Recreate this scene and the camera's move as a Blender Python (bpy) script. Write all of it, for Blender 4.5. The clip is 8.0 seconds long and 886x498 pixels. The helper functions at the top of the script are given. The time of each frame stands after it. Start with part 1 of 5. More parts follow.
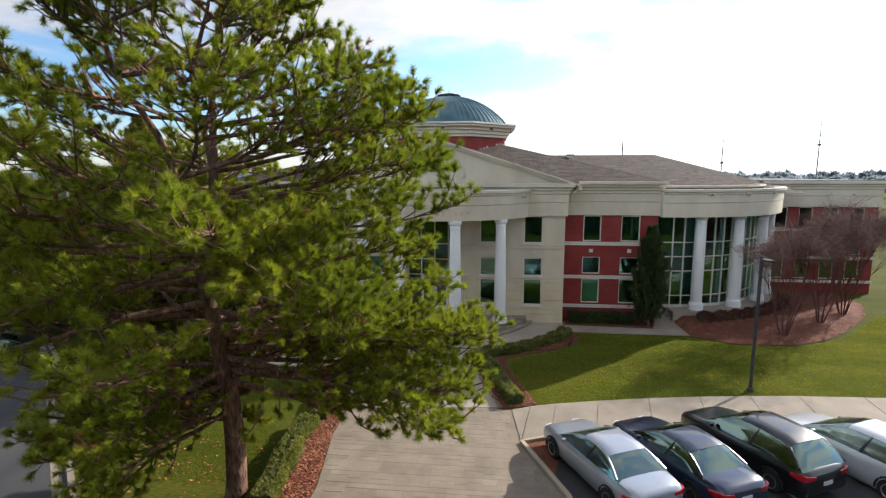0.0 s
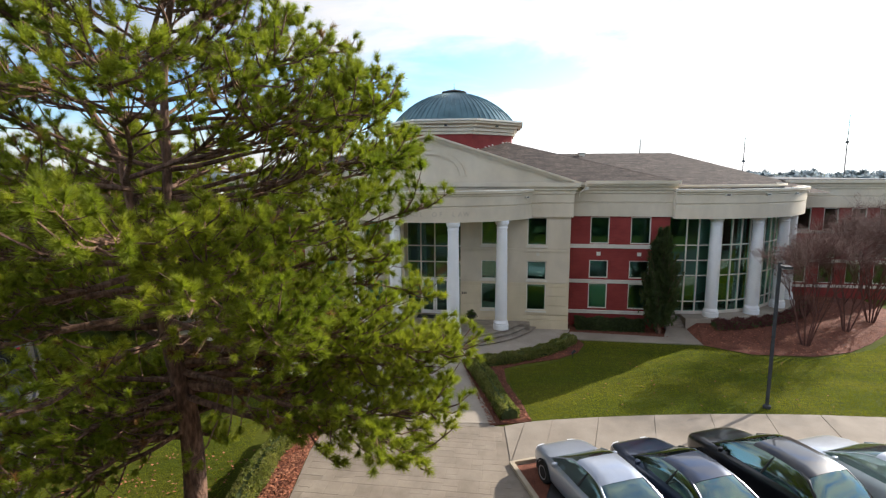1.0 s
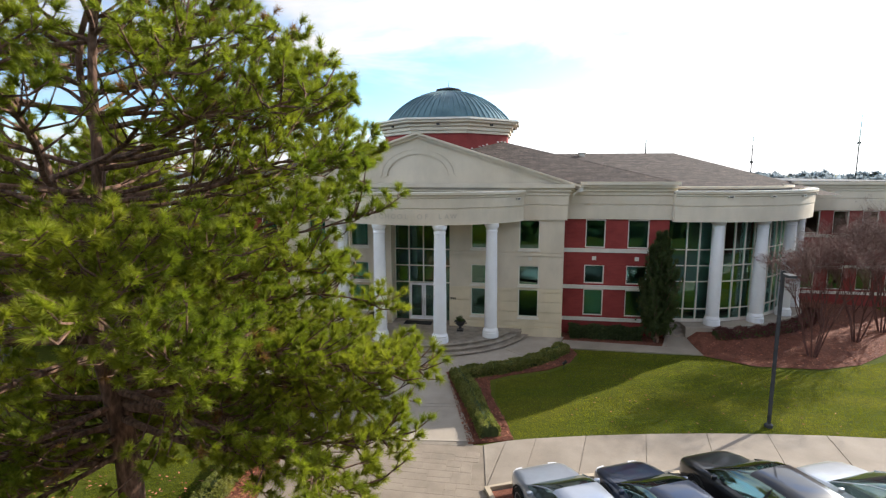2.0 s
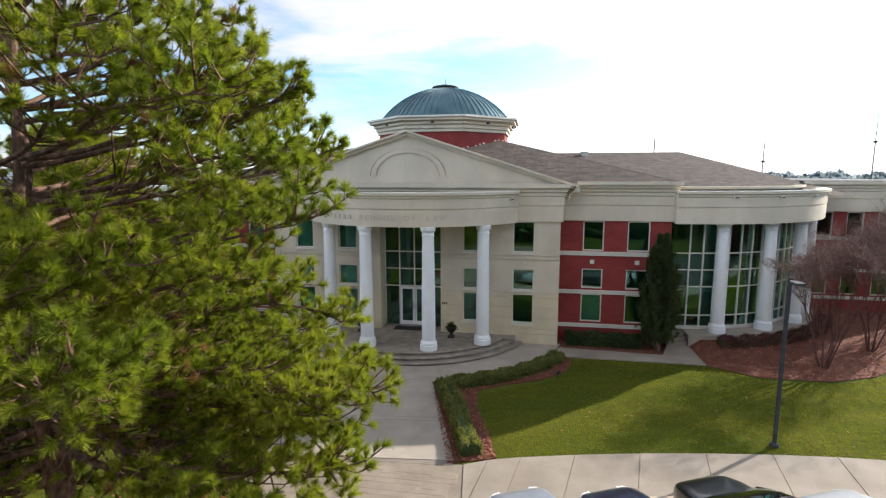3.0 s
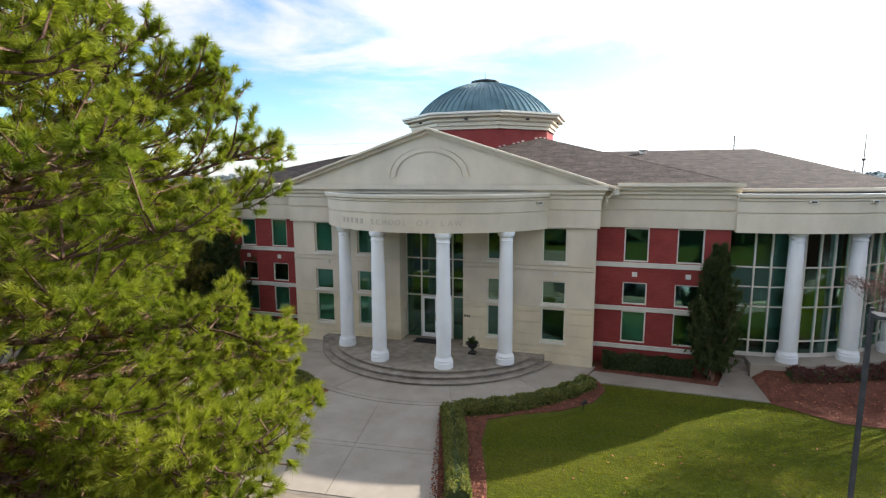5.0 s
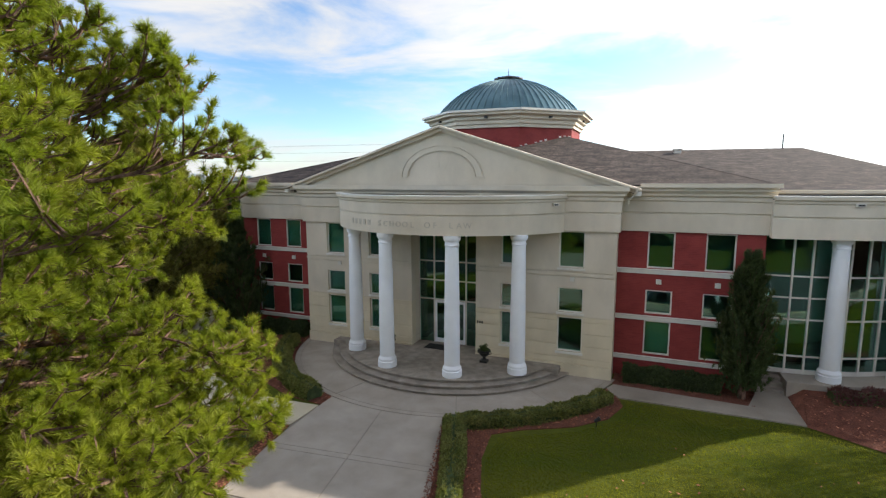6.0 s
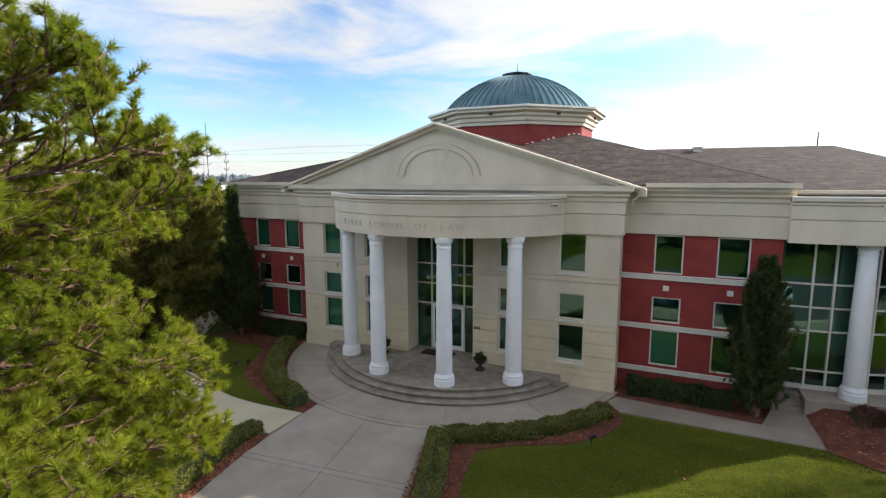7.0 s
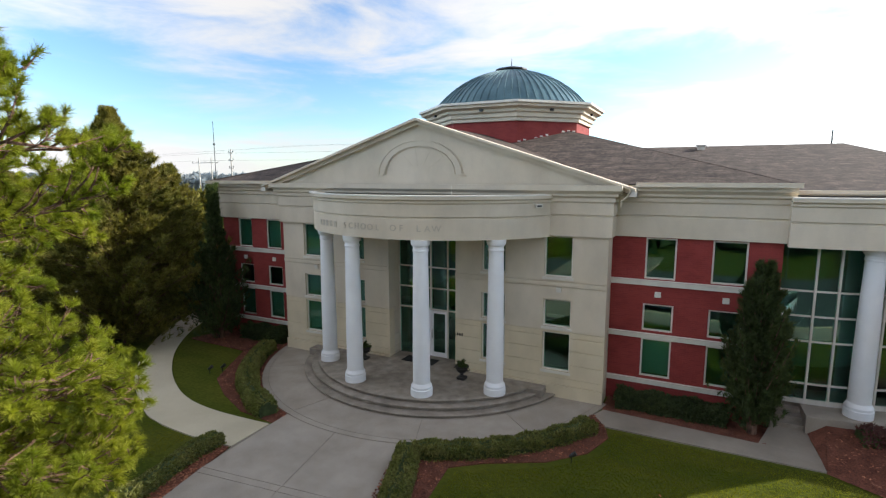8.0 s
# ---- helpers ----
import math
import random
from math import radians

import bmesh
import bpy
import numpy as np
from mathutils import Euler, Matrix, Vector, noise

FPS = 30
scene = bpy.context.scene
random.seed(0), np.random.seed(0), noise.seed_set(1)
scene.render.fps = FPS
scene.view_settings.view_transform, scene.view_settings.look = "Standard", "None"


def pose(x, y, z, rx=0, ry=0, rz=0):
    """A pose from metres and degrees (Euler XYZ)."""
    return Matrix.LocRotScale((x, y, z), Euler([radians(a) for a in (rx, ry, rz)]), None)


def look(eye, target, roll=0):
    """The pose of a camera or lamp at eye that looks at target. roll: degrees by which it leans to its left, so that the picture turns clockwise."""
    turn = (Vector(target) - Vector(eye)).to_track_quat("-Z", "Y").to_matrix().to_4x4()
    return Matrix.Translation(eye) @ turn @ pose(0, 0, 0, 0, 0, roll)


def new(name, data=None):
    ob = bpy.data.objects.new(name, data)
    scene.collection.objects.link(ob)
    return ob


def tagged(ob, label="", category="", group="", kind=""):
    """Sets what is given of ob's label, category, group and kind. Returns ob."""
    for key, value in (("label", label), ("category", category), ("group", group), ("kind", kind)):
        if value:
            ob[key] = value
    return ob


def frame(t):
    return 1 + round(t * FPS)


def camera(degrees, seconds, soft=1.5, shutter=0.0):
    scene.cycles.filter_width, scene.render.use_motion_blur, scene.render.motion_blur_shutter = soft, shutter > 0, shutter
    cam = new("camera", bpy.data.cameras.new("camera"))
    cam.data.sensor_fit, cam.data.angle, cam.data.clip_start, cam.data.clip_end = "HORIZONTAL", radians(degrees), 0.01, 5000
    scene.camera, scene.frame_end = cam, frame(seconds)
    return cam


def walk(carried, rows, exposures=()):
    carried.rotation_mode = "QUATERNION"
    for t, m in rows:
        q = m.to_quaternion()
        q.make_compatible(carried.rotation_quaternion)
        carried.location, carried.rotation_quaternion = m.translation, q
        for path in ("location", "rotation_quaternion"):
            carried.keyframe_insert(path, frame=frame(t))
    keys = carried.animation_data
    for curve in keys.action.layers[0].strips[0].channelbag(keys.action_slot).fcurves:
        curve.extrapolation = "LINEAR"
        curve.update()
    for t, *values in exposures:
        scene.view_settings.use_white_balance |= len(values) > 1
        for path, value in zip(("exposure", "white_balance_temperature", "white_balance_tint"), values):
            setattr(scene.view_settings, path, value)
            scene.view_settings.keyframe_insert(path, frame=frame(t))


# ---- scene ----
cam = camera(81.4, 8.0, 1.25, 0.3)
PATH = [
    (0, (0.161, -5.509, 9.105), (-0.052, -3.542, 8.815), -0.1),
    (0.5, (0.668, -4.825, 9.095), (0.413, -2.862, 8.804), -0.2),
    (1, (1.086, -4.073, 9.083), (0.804, -2.114, 8.791), -0.2),
    (1.5, (1.536, -3.344, 9.09), (1.237, -1.388, 8.799), -0.1),
    (3, (2.781, -1.311, 9.029), (2.434, 0.638, 8.74), -0.1),
    (3.5, (3.203, -0.578, 9.044), (2.811, 1.362, 8.755), -0.1),
    (4, (3.606, 0.136, 9.064), (3.147, 2.061, 8.774), -0.1),
    (4.5, (4.125, 0.847, 9.036), (3.592, 2.753, 8.749), -0.2),
    (6, (5.42, 2.868, 8.98), (4.676, 4.703, 8.698), -0.2),
    (6.5, (5.869, 3.583, 8.951), (5.07, 5.395, 8.671), -0.1),
    (7, (6.291, 4.35, 8.93), (5.455, 6.145, 8.649), -0.2),
    (7.5, (6.607, 5.123, 8.919), (5.751, 6.908, 8.635), -0.1),
    (8, (6.966, 5.922, 8.913), (6.093, 7.698, 8.628), -0.1),
]
walk(cam, [(t, look(eye, target, roll)) for t, eye, target, roll in PATH], [(0.0, 1.64, 6450, 11), (1.5, 1.82, 6400, 11), (3.5, 1.94, 6350, 11), (4.5, 2.12, 6300, 10.5), (6.0, 1.80, 6350, 10), (8.0, 1.82, 6350, 10.5)])

# ---- light ----
SUN = Vector((1.72, 1.46, 1.0)).normalized()
world = bpy.data.worlds.new("sky")
scene.world = world
world.use_nodes = True
wn, wl = world.node_tree.nodes, world.node_tree.links
wn.clear()
sky = wn.new("ShaderNodeTexSky")
sky.sky_type, sky.sun_disc = "NISHITA", False
sky.sun_elevation, sky.sun_rotation = math.asin(SUN.z), math.atan2(SUN.x, SUN.y)
sky.air_density, sky.dust_density, sky.ozone_density = 1.0, 0.08, 3.5
SKY_STRENGTH = 0.15
tc = wn.new("ShaderNodeTexCoord")
stretch = wn.new("ShaderNodeMapping")
stretch.inputs["Scale"].default_value = (1.5, 1.5, 6.0)
stretch.inputs["Location"].default_value = (2.35, 1.1, 0.4)
cloud = wn.new("ShaderNodeTexNoise")
cloud.inputs["Scale"].default_value, cloud.inputs["Detail"].default_value = 1.9, 9
cloud.inputs["Roughness"].default_value, cloud.inputs["Distortion"].default_value = 0.58, 0.35
band = wn.new("ShaderNodeValToRGB")
band.color_ramp.elements[0].position, band.color_ramp.elements[1].position = 0.40, 0.70
band.color_ramp.interpolation = "EASE"
mixw = wn.new("ShaderNodeMixRGB")
mixw.inputs[2].default_value = (3.3, 3.25, 3.2, 1)
bg = wn.new("ShaderNodeBackground")
bg.inputs["Strength"].default_value = SKY_STRENGTH
wo = wn.new("ShaderNodeOutputWorld")
wl.new(tc.outputs["Generated"], stretch.inputs["Vector"])
wl.new(stretch.outputs["Vector"], cloud.inputs["Vector"])
# thicker cloud overhead, a clear belt above the horizon, haze upon it
height_of, cover, total = wn.new("ShaderNodeSeparateXYZ"), wn.new("ShaderNodeValToRGB"), wn.new("ShaderNodeMath")
cover.color_ramp.elements[0].color = (0.30, 0.30, 0.30, 1)
for at, v in ((0.045, 0.20), (0.09, 0.065), (0.165, 0.065), (0.225, 0.20), (0.5, 0.22)):
    cover.color_ramp.elements.new(at).color = (v, v, v, 1)
cover.color_ramp.elements[-1].color = (0.18, 0.18, 0.18, 1)
total.inputs[1].default_value = -0.12
add_up = wn.new("ShaderNodeMath")
wl.new(tc.outputs["Generated"], height_of.inputs[0])
wl.new(height_of.outputs["Z"], cover.inputs["Fac"])
wl.new(cover.outputs["Color"], total.inputs[0])
wl.new(total.outputs[0], add_up.inputs[0])
wl.new(cloud.outputs["Fac"], add_up.inputs[1])
wl.new(add_up.outputs[0], band.inputs["Fac"])
wl.new(band.outputs["Color"], mixw.inputs[0])
clear = wn.new("ShaderNodeMixRGB")
clear.blend_type, clear.inputs[0].default_value, clear.inputs[2].default_value = "MULTIPLY", 1.0, (0.68, 0.75, 0.80, 1)
wl.new(sky.outputs["Color"], clear.inputs[1])
wl.new(clear.outputs["Color"], mixw.inputs[1])
# brightest towards and opposite the sun, darkest a quarter turn from it
across = wn.new("ShaderNodeVectorMath")
across.operation, across.inputs[1].default_value = "DOT_PRODUCT", Vector((SUN.x, SUN.y, 0)).normalized()
square, level, shade = wn.new("ShaderNodeMath"), wn.new("ShaderNodeMapRange"), wn.new("ShaderNodeVectorMath")
square.operation, square.inputs[1].default_value = "POWER", 2.0
level.inputs["To Min"].default_value, level.inputs["To Max"].default_value = 0.52, 1.28
shade.operation = "SCALE"
wl.new(tc.outputs["Generated"], across.inputs[0])
wl.new(across.outputs["Value"], square.inputs[0])
wl.new(square.outputs[0], level.inputs["Value"])
wl.new(mixw.outputs["Color"], shade.inputs[0])
wl.new(level.outputs["Result"], shade.inputs["Scale"])
wl.new(shade.outputs[0], bg.inputs["Color"])
wl.new(bg.outputs["Background"], wo.inputs["Surface"])
sun = new("sun", bpy.data.lights.new("sun", "SUN"))
sun.data.energy, sun.data.angle, sun.data.color = 2.6, radians(0.6), (1.0, 0.93, 0.82)
sun.matrix_world = look((30, 30, 40), Vector((30, 30, 40)) - SUN)


# ---- materials ----
def surf(name, c1, c2, scale=1.0, rough=0.8, bump=0.2, fine=40.0, grain=0.25, spec=0.3, metal=0.0, rand=0.0, stretch=(1, 1, 1), dist=0.02):
    """Two colours mixed by a broad noise, a fine grain over them, relief from the grain; rand: how far pieces differ."""
    m = bpy.data.materials.new(name)
    m.use_nodes = True
    n, k = m.node_tree.nodes, m.node_tree.links
    b = n["Principled BSDF"]
    b.inputs["Roughness"].default_value, b.inputs["Metallic"].default_value = rough, metal
    b.inputs["Specular IOR Level"].default_value = spec
    geo, mp = n.new("ShaderNodeNewGeometry"), n.new("ShaderNodeMapping")
    mp.inputs["Scale"].default_value = stretch
    k.new(geo.outputs["Position"], mp.inputs["Vector"])
    big, small = n.new("ShaderNodeTexNoise"), n.new("ShaderNodeTexNoise")
    big.inputs["Scale"].default_value, big.inputs["Detail"].default_value = scale, 6
    small.inputs["Scale"].default_value, small.inputs["Detail"].default_value = fine, 4
    k.new(mp.outputs["Vector"], big.inputs["Vector"])
    k.new(mp.outputs["Vector"], small.inputs["Vector"])
    ramp = n.new("ShaderNodeValToRGB")
    ramp.color_ramp.elements[0].position, ramp.color_ramp.elements[1].position = 0.33, 0.67
    ramp.color_ramp.elements[0].color, ramp.color_ramp.elements[1].color = (*c1, 1), (*c2, 1)
    k.new(big.outputs["Fac"], ramp.inputs["Fac"])
    gr = n.new("ShaderNodeMapRange")
    gr.inputs["From Min"].default_value, gr.inputs["From Max"].default_value = 0.3, 0.7
    gr.inputs["To Min"].default_value, gr.inputs["To Max"].default_value = 1 - grain, 1 + grain
    k.new(small.outputs["Fac"], gr.inputs["Value"])
    mul = n.new("ShaderNodeVectorMath")
    mul.operation = "SCALE"
    k.new(ramp.outputs["Color"], mul.inputs[0])
    k.new(gr.outputs["Result"], mul.inputs["Scale"])
    last = mul
    if rand:
        info, rr, m2 = n.new("ShaderNodeObjectInfo"), n.new("ShaderNodeMapRange"), n.new("ShaderNodeVectorMath")
        isl, addr, fr = n.new("ShaderNodeNewGeometry"), n.new("ShaderNodeMath"), n.new("ShaderNodeMath")
        fr.operation = "FRACT"
        k.new(info.outputs["Random"], addr.inputs[0])
        k.new(isl.outputs["Random Per Island"], addr.inputs[1])
        k.new(addr.outputs[0], fr.inputs[0])
        rr.inputs["To Min"].default_value, rr.inputs["To Max"].default_value = 1 - rand, 1 + rand
        m2.operation = "SCALE"
        k.new(fr.outputs[0], rr.inputs["Value"])
        k.new(last.outputs[0], m2.inputs[0])
        k.new(rr.outputs["Result"], m2.inputs["Scale"])
        last = m2
    k.new(last.outputs[0], b.inputs["Base Color"])
    if bump:
        bp = n.new("ShaderNodeBump")
        bp.inputs["Strength"].default_value, bp.inputs["Distance"].default_value = bump, dist
        k.new(small.outputs["Fac"], bp.inputs["Height"])
        k.new(bp.outputs["Normal"], b.inputs["Normal"])
    return m


def glass_mat(name, tint, ior=2.0):
    m = bpy.data.materials.new(name)
    m.use_nodes = True
    b = m.node_tree.nodes["Principled BSDF"]
    b.inputs["Base Color"].default_value = (*tint, 1)
    b.inputs["Roughness"].default_value, b.inputs["IOR"].default_value = 0.01, ior
    b.inputs["Transmission Weight"].default_value = 1.0
    return m


STUCCO = surf("cream_stucco", (0.60, 0.52, 0.40), (0.665, 0.58, 0.455), 0.5, 0.9, 0.25, 60, 0.06)
TRIM = surf("white_trim", (0.66, 0.62, 0.545), (0.72, 0.68, 0.60), 0.8, 0.6, 0.1, 50, 0.04)
COLUMN = surf("white_column_paint", (0.78, 0.78, 0.78), (0.84, 0.84, 0.84), 1.2, 0.5, 0.06, 40, 0.03)
BRICK = surf("red_brick", (0.205, 0.031, 0.027), (0.262, 0.045, 0.039), 0.8, 0.85, 0.3, 30, 0.14)
CONCRETE = surf("grey_concrete", (0.312, 0.266, 0.214), (0.380, 0.328, 0.270), 0.7, 0.85, 0.25, 45, 0.10)
PATH_CONCRETE = surf("buff_concrete", (0.46, 0.395, 0.275), (0.54, 0.47, 0.335), 0.5, 0.85, 0.2, 45, 0.08)
LIGHT_CONCRETE = surf("pale_concrete", (0.235, 0.194, 0.152), (0.300, 0.254, 0.204), 0.6, 0.85, 0.2, 45, 0.08)
STEP = surf("step_stone", (0.235, 0.196, 0.155), (0.335, 0.288, 0.235), 2.6, 0.8, 0.3, 35, 0.12)
PAVER = surf("stamped_paver", (0.225, 0.182, 0.140), (0.290, 0.240, 0.187), 0.9, 0.85, 0.3, 50, 0.12, rand=0.05)
PLAZA_JOINT = surf("stamped_joint", (0.205, 0.166, 0.127), (0.262, 0.216, 0.168), 2.0, 0.95, 0.2, 60, 0.1)
JOINT = surf("sand_joint", (0.20, 0.168, 0.132), (0.25, 0.213, 0.172), 2.0, 0.95, 0.2, 60, 0.1)
ASPHALT = surf("asphalt", (0.045, 0.045, 0.05), (0.07, 0.068, 0.07), 0.5, 0.9, 0.4, 60, 0.3)
SHINGLE = surf("brown_shingle", (0.053, 0.037, 0.029), (0.090, 0.066, 0.053), 1.6, 0.95, 0.5, 7, 0.45, stretch=(1, 1, 3))
ROOF_EDGE = surf("roof_membrane", (0.06, 0.06, 0.06), (0.10, 0.10, 0.10), 1.0, 0.9, 0.2, 20, 0.2)
COPPER = surf("blue_green_metal", (0.055, 0.112, 0.132), (0.10, 0.182, 0.205), 1.1, 0.42, 0.1, 14, 0.15, 0.5, 0.35)
DARK_METAL = surf("dark_bronze_metal", (0.03, 0.03, 0.03), (0.05, 0.049, 0.047), 3.0, 0.5, 0.05, 30, 0.1, 0.5, 0.6)
MULCH = surf("red_mulch", (0.125, 0.043, 0.026), (0.21, 0.078, 0.047), 2.5, 0.95, 0.9, 28, 0.5, dist=0.05)
GRASS = surf("lawn_grass", (0.050, 0.066, 0.008), (0.086, 0.090, 0.013), 0.3, 1.0, 0.25, 9, 0.26, 0.05, dist=0.03, stretch=(0.6, 1.6, 1))
HEDGE = surf("hedge_leaves", (0.125, 0.138, 0.036), (0.23, 0.215, 0.07), 2.0, 0.7, 0.0, 12, 0.3, rand=0.35)
DEAD_NEEDLE = surf("brown_needles", (0.13, 0.062, 0.022), (0.24, 0.12, 0.045), 0.8, 0.7, 0.0, 6, 0.3, 0.3, rand=0.3)
NEEDLE = surf("pine_needles", (0.138, 0.170, 0.014), (0.255, 0.258, 0.024), 0.5, 0.6, 0.0, 6, 0.3, 0.2, rand=0.3)
CEDAR = surf("cedar_foliage", (0.092, 0.092, 0.020), (0.200, 0.165, 0.040), 0.6, 0.8, 0.0, 5, 0.3, rand=0.35)
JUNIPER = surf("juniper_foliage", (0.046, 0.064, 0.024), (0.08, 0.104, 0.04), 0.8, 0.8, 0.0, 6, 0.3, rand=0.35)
BARK = surf("pine_bark", (0.070, 0.038, 0.026), (0.205, 0.118, 0.080), 5.0, 0.95, 1.0, 13, 0.5, stretch=(1, 1, 0.35), dist=0.06)
TWIG = surf("bare_twig", (0.088, 0.036, 0.028), (0.138, 0.060, 0.047), 1.0, 0.9, 0.0, 8, 0.2)
# distance haze is painted into this pale bluish base colour
HAZED_WOOD = surf("hazed_woods", (0.20, 0.225, 0.235), (0.27, 0.30, 0.31), 0.05, 0.95, 0.0, 0.3, 0.3)
BLIND = surf("blind_fabric", (0.23, 0.23, 0.215), (0.28, 0.28, 0.265), 1.5, 0.9, 0.0, 20, 0.08)
CARPET = surf("dark_carpet", (0.045, 0.047, 0.05), (0.065, 0.067, 0.07), 1.0, 0.95, 0.0, 20, 0.1)
INSIDE = surf("interior_paint", (0.12, 0.115, 0.108), (0.16, 0.152, 0.145), 1.0, 0.9, 0.0, 10, 0.1)


def coated_glass(name, tint, shine):
    """Green float glass with a thin reflecting coat."""
    m = glass_mat(name, tint, 1.5)
    n, k = m.node_tree.nodes, m.node_tree.links
    gl, mx = n.new("ShaderNodeBsdfGlossy"), n.new("ShaderNodeMixShader")
    gl.inputs["Color"].default_value, gl.inputs["Roughness"].default_value = (0.42, 0.76, 0.64, 1), 0.02
    mx.inputs["Fac"].default_value = shine
    k.new(n["Principled BSDF"].outputs[0], mx.inputs[1])
    k.new(gl.outputs[0], mx.inputs[2])
    k.new(mx.outputs[0], n["Material Output"].inputs["Surface"])
    return m


def coursed(m, width, height, mortar, dark, drop):
    """Lays courses of units over a material: mortar lines and unit-to-unit differences, along x + y and up z."""
    n, k = m.node_tree.nodes, m.node_tree.links
    b = n["Principled BSDF"]
    geo, sep, add, cmb = n.new("ShaderNodeNewGeometry"), n.new("ShaderNodeSeparateXYZ"), n.new("ShaderNodeMath"), n.new("ShaderNodeCombineXYZ")
    k.new(geo.outputs["Position"], sep.inputs[0])
    k.new(sep.outputs["X"], add.inputs[0])
    k.new(sep.outputs["Y"], add.inputs[1])
    k.new(add.outputs[0], cmb.inputs["X"])
    k.new(sep.outputs["Z"], cmb.inputs["Y"])
    br = n.new("ShaderNodeTexBrick")
    br.inputs["Scale"].default_value, br.inputs["Brick Width"].default_value, br.inputs["Row Height"].default_value = 1.0, width, height
    br.inputs["Mortar Size"].default_value, br.inputs["Bias"].default_value = mortar, -0.2
    br.inputs["Color1"].default_value, br.inputs["Color2"].default_value = (1 + drop, 1 + drop, 1 + drop, 1), (1 - drop, 1 - drop, 1 - drop, 1)
    br.inputs["Mortar"].default_value = (*dark, 1)
    k.new(cmb.outputs[0], br.inputs["Vector"])
    old = b.inputs["Base Color"].links[0].from_socket
    mul = n.new("ShaderNodeMixRGB")
    mul.blend_type, mul.inputs[0].default_value = "MULTIPLY", 1.0
    k.new(old, mul.inputs[1])
    k.new(br.outputs["Color"], mul.inputs[2])
    k.new(mul.outputs[0], b.inputs["Base Color"])


def weathered(m, low, high, wide, tall):
    """Rain streaks and faint grime, drawn out along the wall's height."""
    n, k = m.node_tree.nodes, m.node_tree.links
    b = n["Principled BSDF"]
    geo, mp, tex, mr, mul = n.new("ShaderNodeNewGeometry"), n.new("ShaderNodeMapping"), n.new("ShaderNodeTexNoise"), n.new("ShaderNodeMapRange"), n.new("ShaderNodeVectorMath")
    mp.inputs["Scale"].default_value = (wide, wide, tall)
    tex.inputs["Scale"].default_value, tex.inputs["Detail"].default_value, tex.inputs["Roughness"].default_value = 1.0, 7, 0.62
    mr.inputs["From Min"].default_value, mr.inputs["From Max"].default_value = 0.34, 0.60
    mr.inputs["To Min"].default_value, mr.inputs["To Max"].default_value = low, high
    mul.operation = "SCALE"
    k.new(geo.outputs["Position"], mp.inputs["Vector"])
    k.new(mp.outputs["Vector"], tex.inputs["Vector"])
    k.new(tex.outputs["Fac"], mr.inputs["Value"])
    k.new(b.inputs["Base Color"].links[0].from_socket, mul.inputs[0])
    k.new(mr.outputs["Result"], mul.inputs["Scale"])
    k.new(mul.outputs[0], b.inputs["Base Color"])


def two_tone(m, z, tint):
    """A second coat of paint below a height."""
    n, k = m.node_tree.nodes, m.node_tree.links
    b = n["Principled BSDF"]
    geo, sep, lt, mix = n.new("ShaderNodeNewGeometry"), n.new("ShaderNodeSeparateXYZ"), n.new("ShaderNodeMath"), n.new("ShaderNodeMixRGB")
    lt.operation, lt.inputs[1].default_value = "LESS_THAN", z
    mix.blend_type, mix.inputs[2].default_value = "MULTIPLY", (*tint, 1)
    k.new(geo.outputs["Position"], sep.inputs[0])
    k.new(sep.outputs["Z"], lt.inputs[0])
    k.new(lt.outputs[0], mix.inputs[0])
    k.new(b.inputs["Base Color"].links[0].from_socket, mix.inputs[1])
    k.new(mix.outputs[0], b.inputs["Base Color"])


weathered(STUCCO, 0.90, 1.02, 0.9, 0.5)
weathered(TRIM, 0.90, 1.02, 2.0, 0.5)
weathered(SHINGLE, 0.60, 1.22, 1.3, 7.0)
weathered(STEP, 0.80, 1.10, 1.1, 1.1)
weathered(CONCRETE, 0.93, 1.04, 1.6, 1.6)
weathered(LIGHT_CONCRETE, 0.90, 1.05, 1.1, 1.1)
weathered(PAVER, 0.88, 1.06, 1.4, 1.4)
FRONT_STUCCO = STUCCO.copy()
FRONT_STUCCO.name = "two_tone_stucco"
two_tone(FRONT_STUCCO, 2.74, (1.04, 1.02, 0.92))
coursed(BRICK, 0.22, 0.075, 0.008, (1.15, 1.25, 1.25), 0.10)
coursed(SHINGLE, 0.32, 0.045, 0.009, (0.5, 0.5, 0.5), 0.26)


def leafy(m, share, tint):
    """Lets light through thin leaves."""
    n, k = m.node_tree.nodes, m.node_tree.links
    b = n["Principled BSDF"]
    tr, mx, mul = n.new("ShaderNodeBsdfTranslucent"), n.new("ShaderNodeMixShader"), n.new("ShaderNodeMixRGB")
    mul.blend_type, mul.inputs[0].default_value, mul.inputs[2].default_value = "MULTIPLY", 1.0, (*tint, 1)
    k.new(b.inputs["Base Color"].links[0].from_socket, mul.inputs[1])
    k.new(mul.outputs[0], tr.inputs["Color"])
    mx.inputs["Fac"].default_value = share
    k.new(b.outputs[0], mx.inputs[1])
    k.new(tr.outputs[0], mx.inputs[2])
    k.new(mx.outputs[0], n["Material Output"].inputs["Surface"])


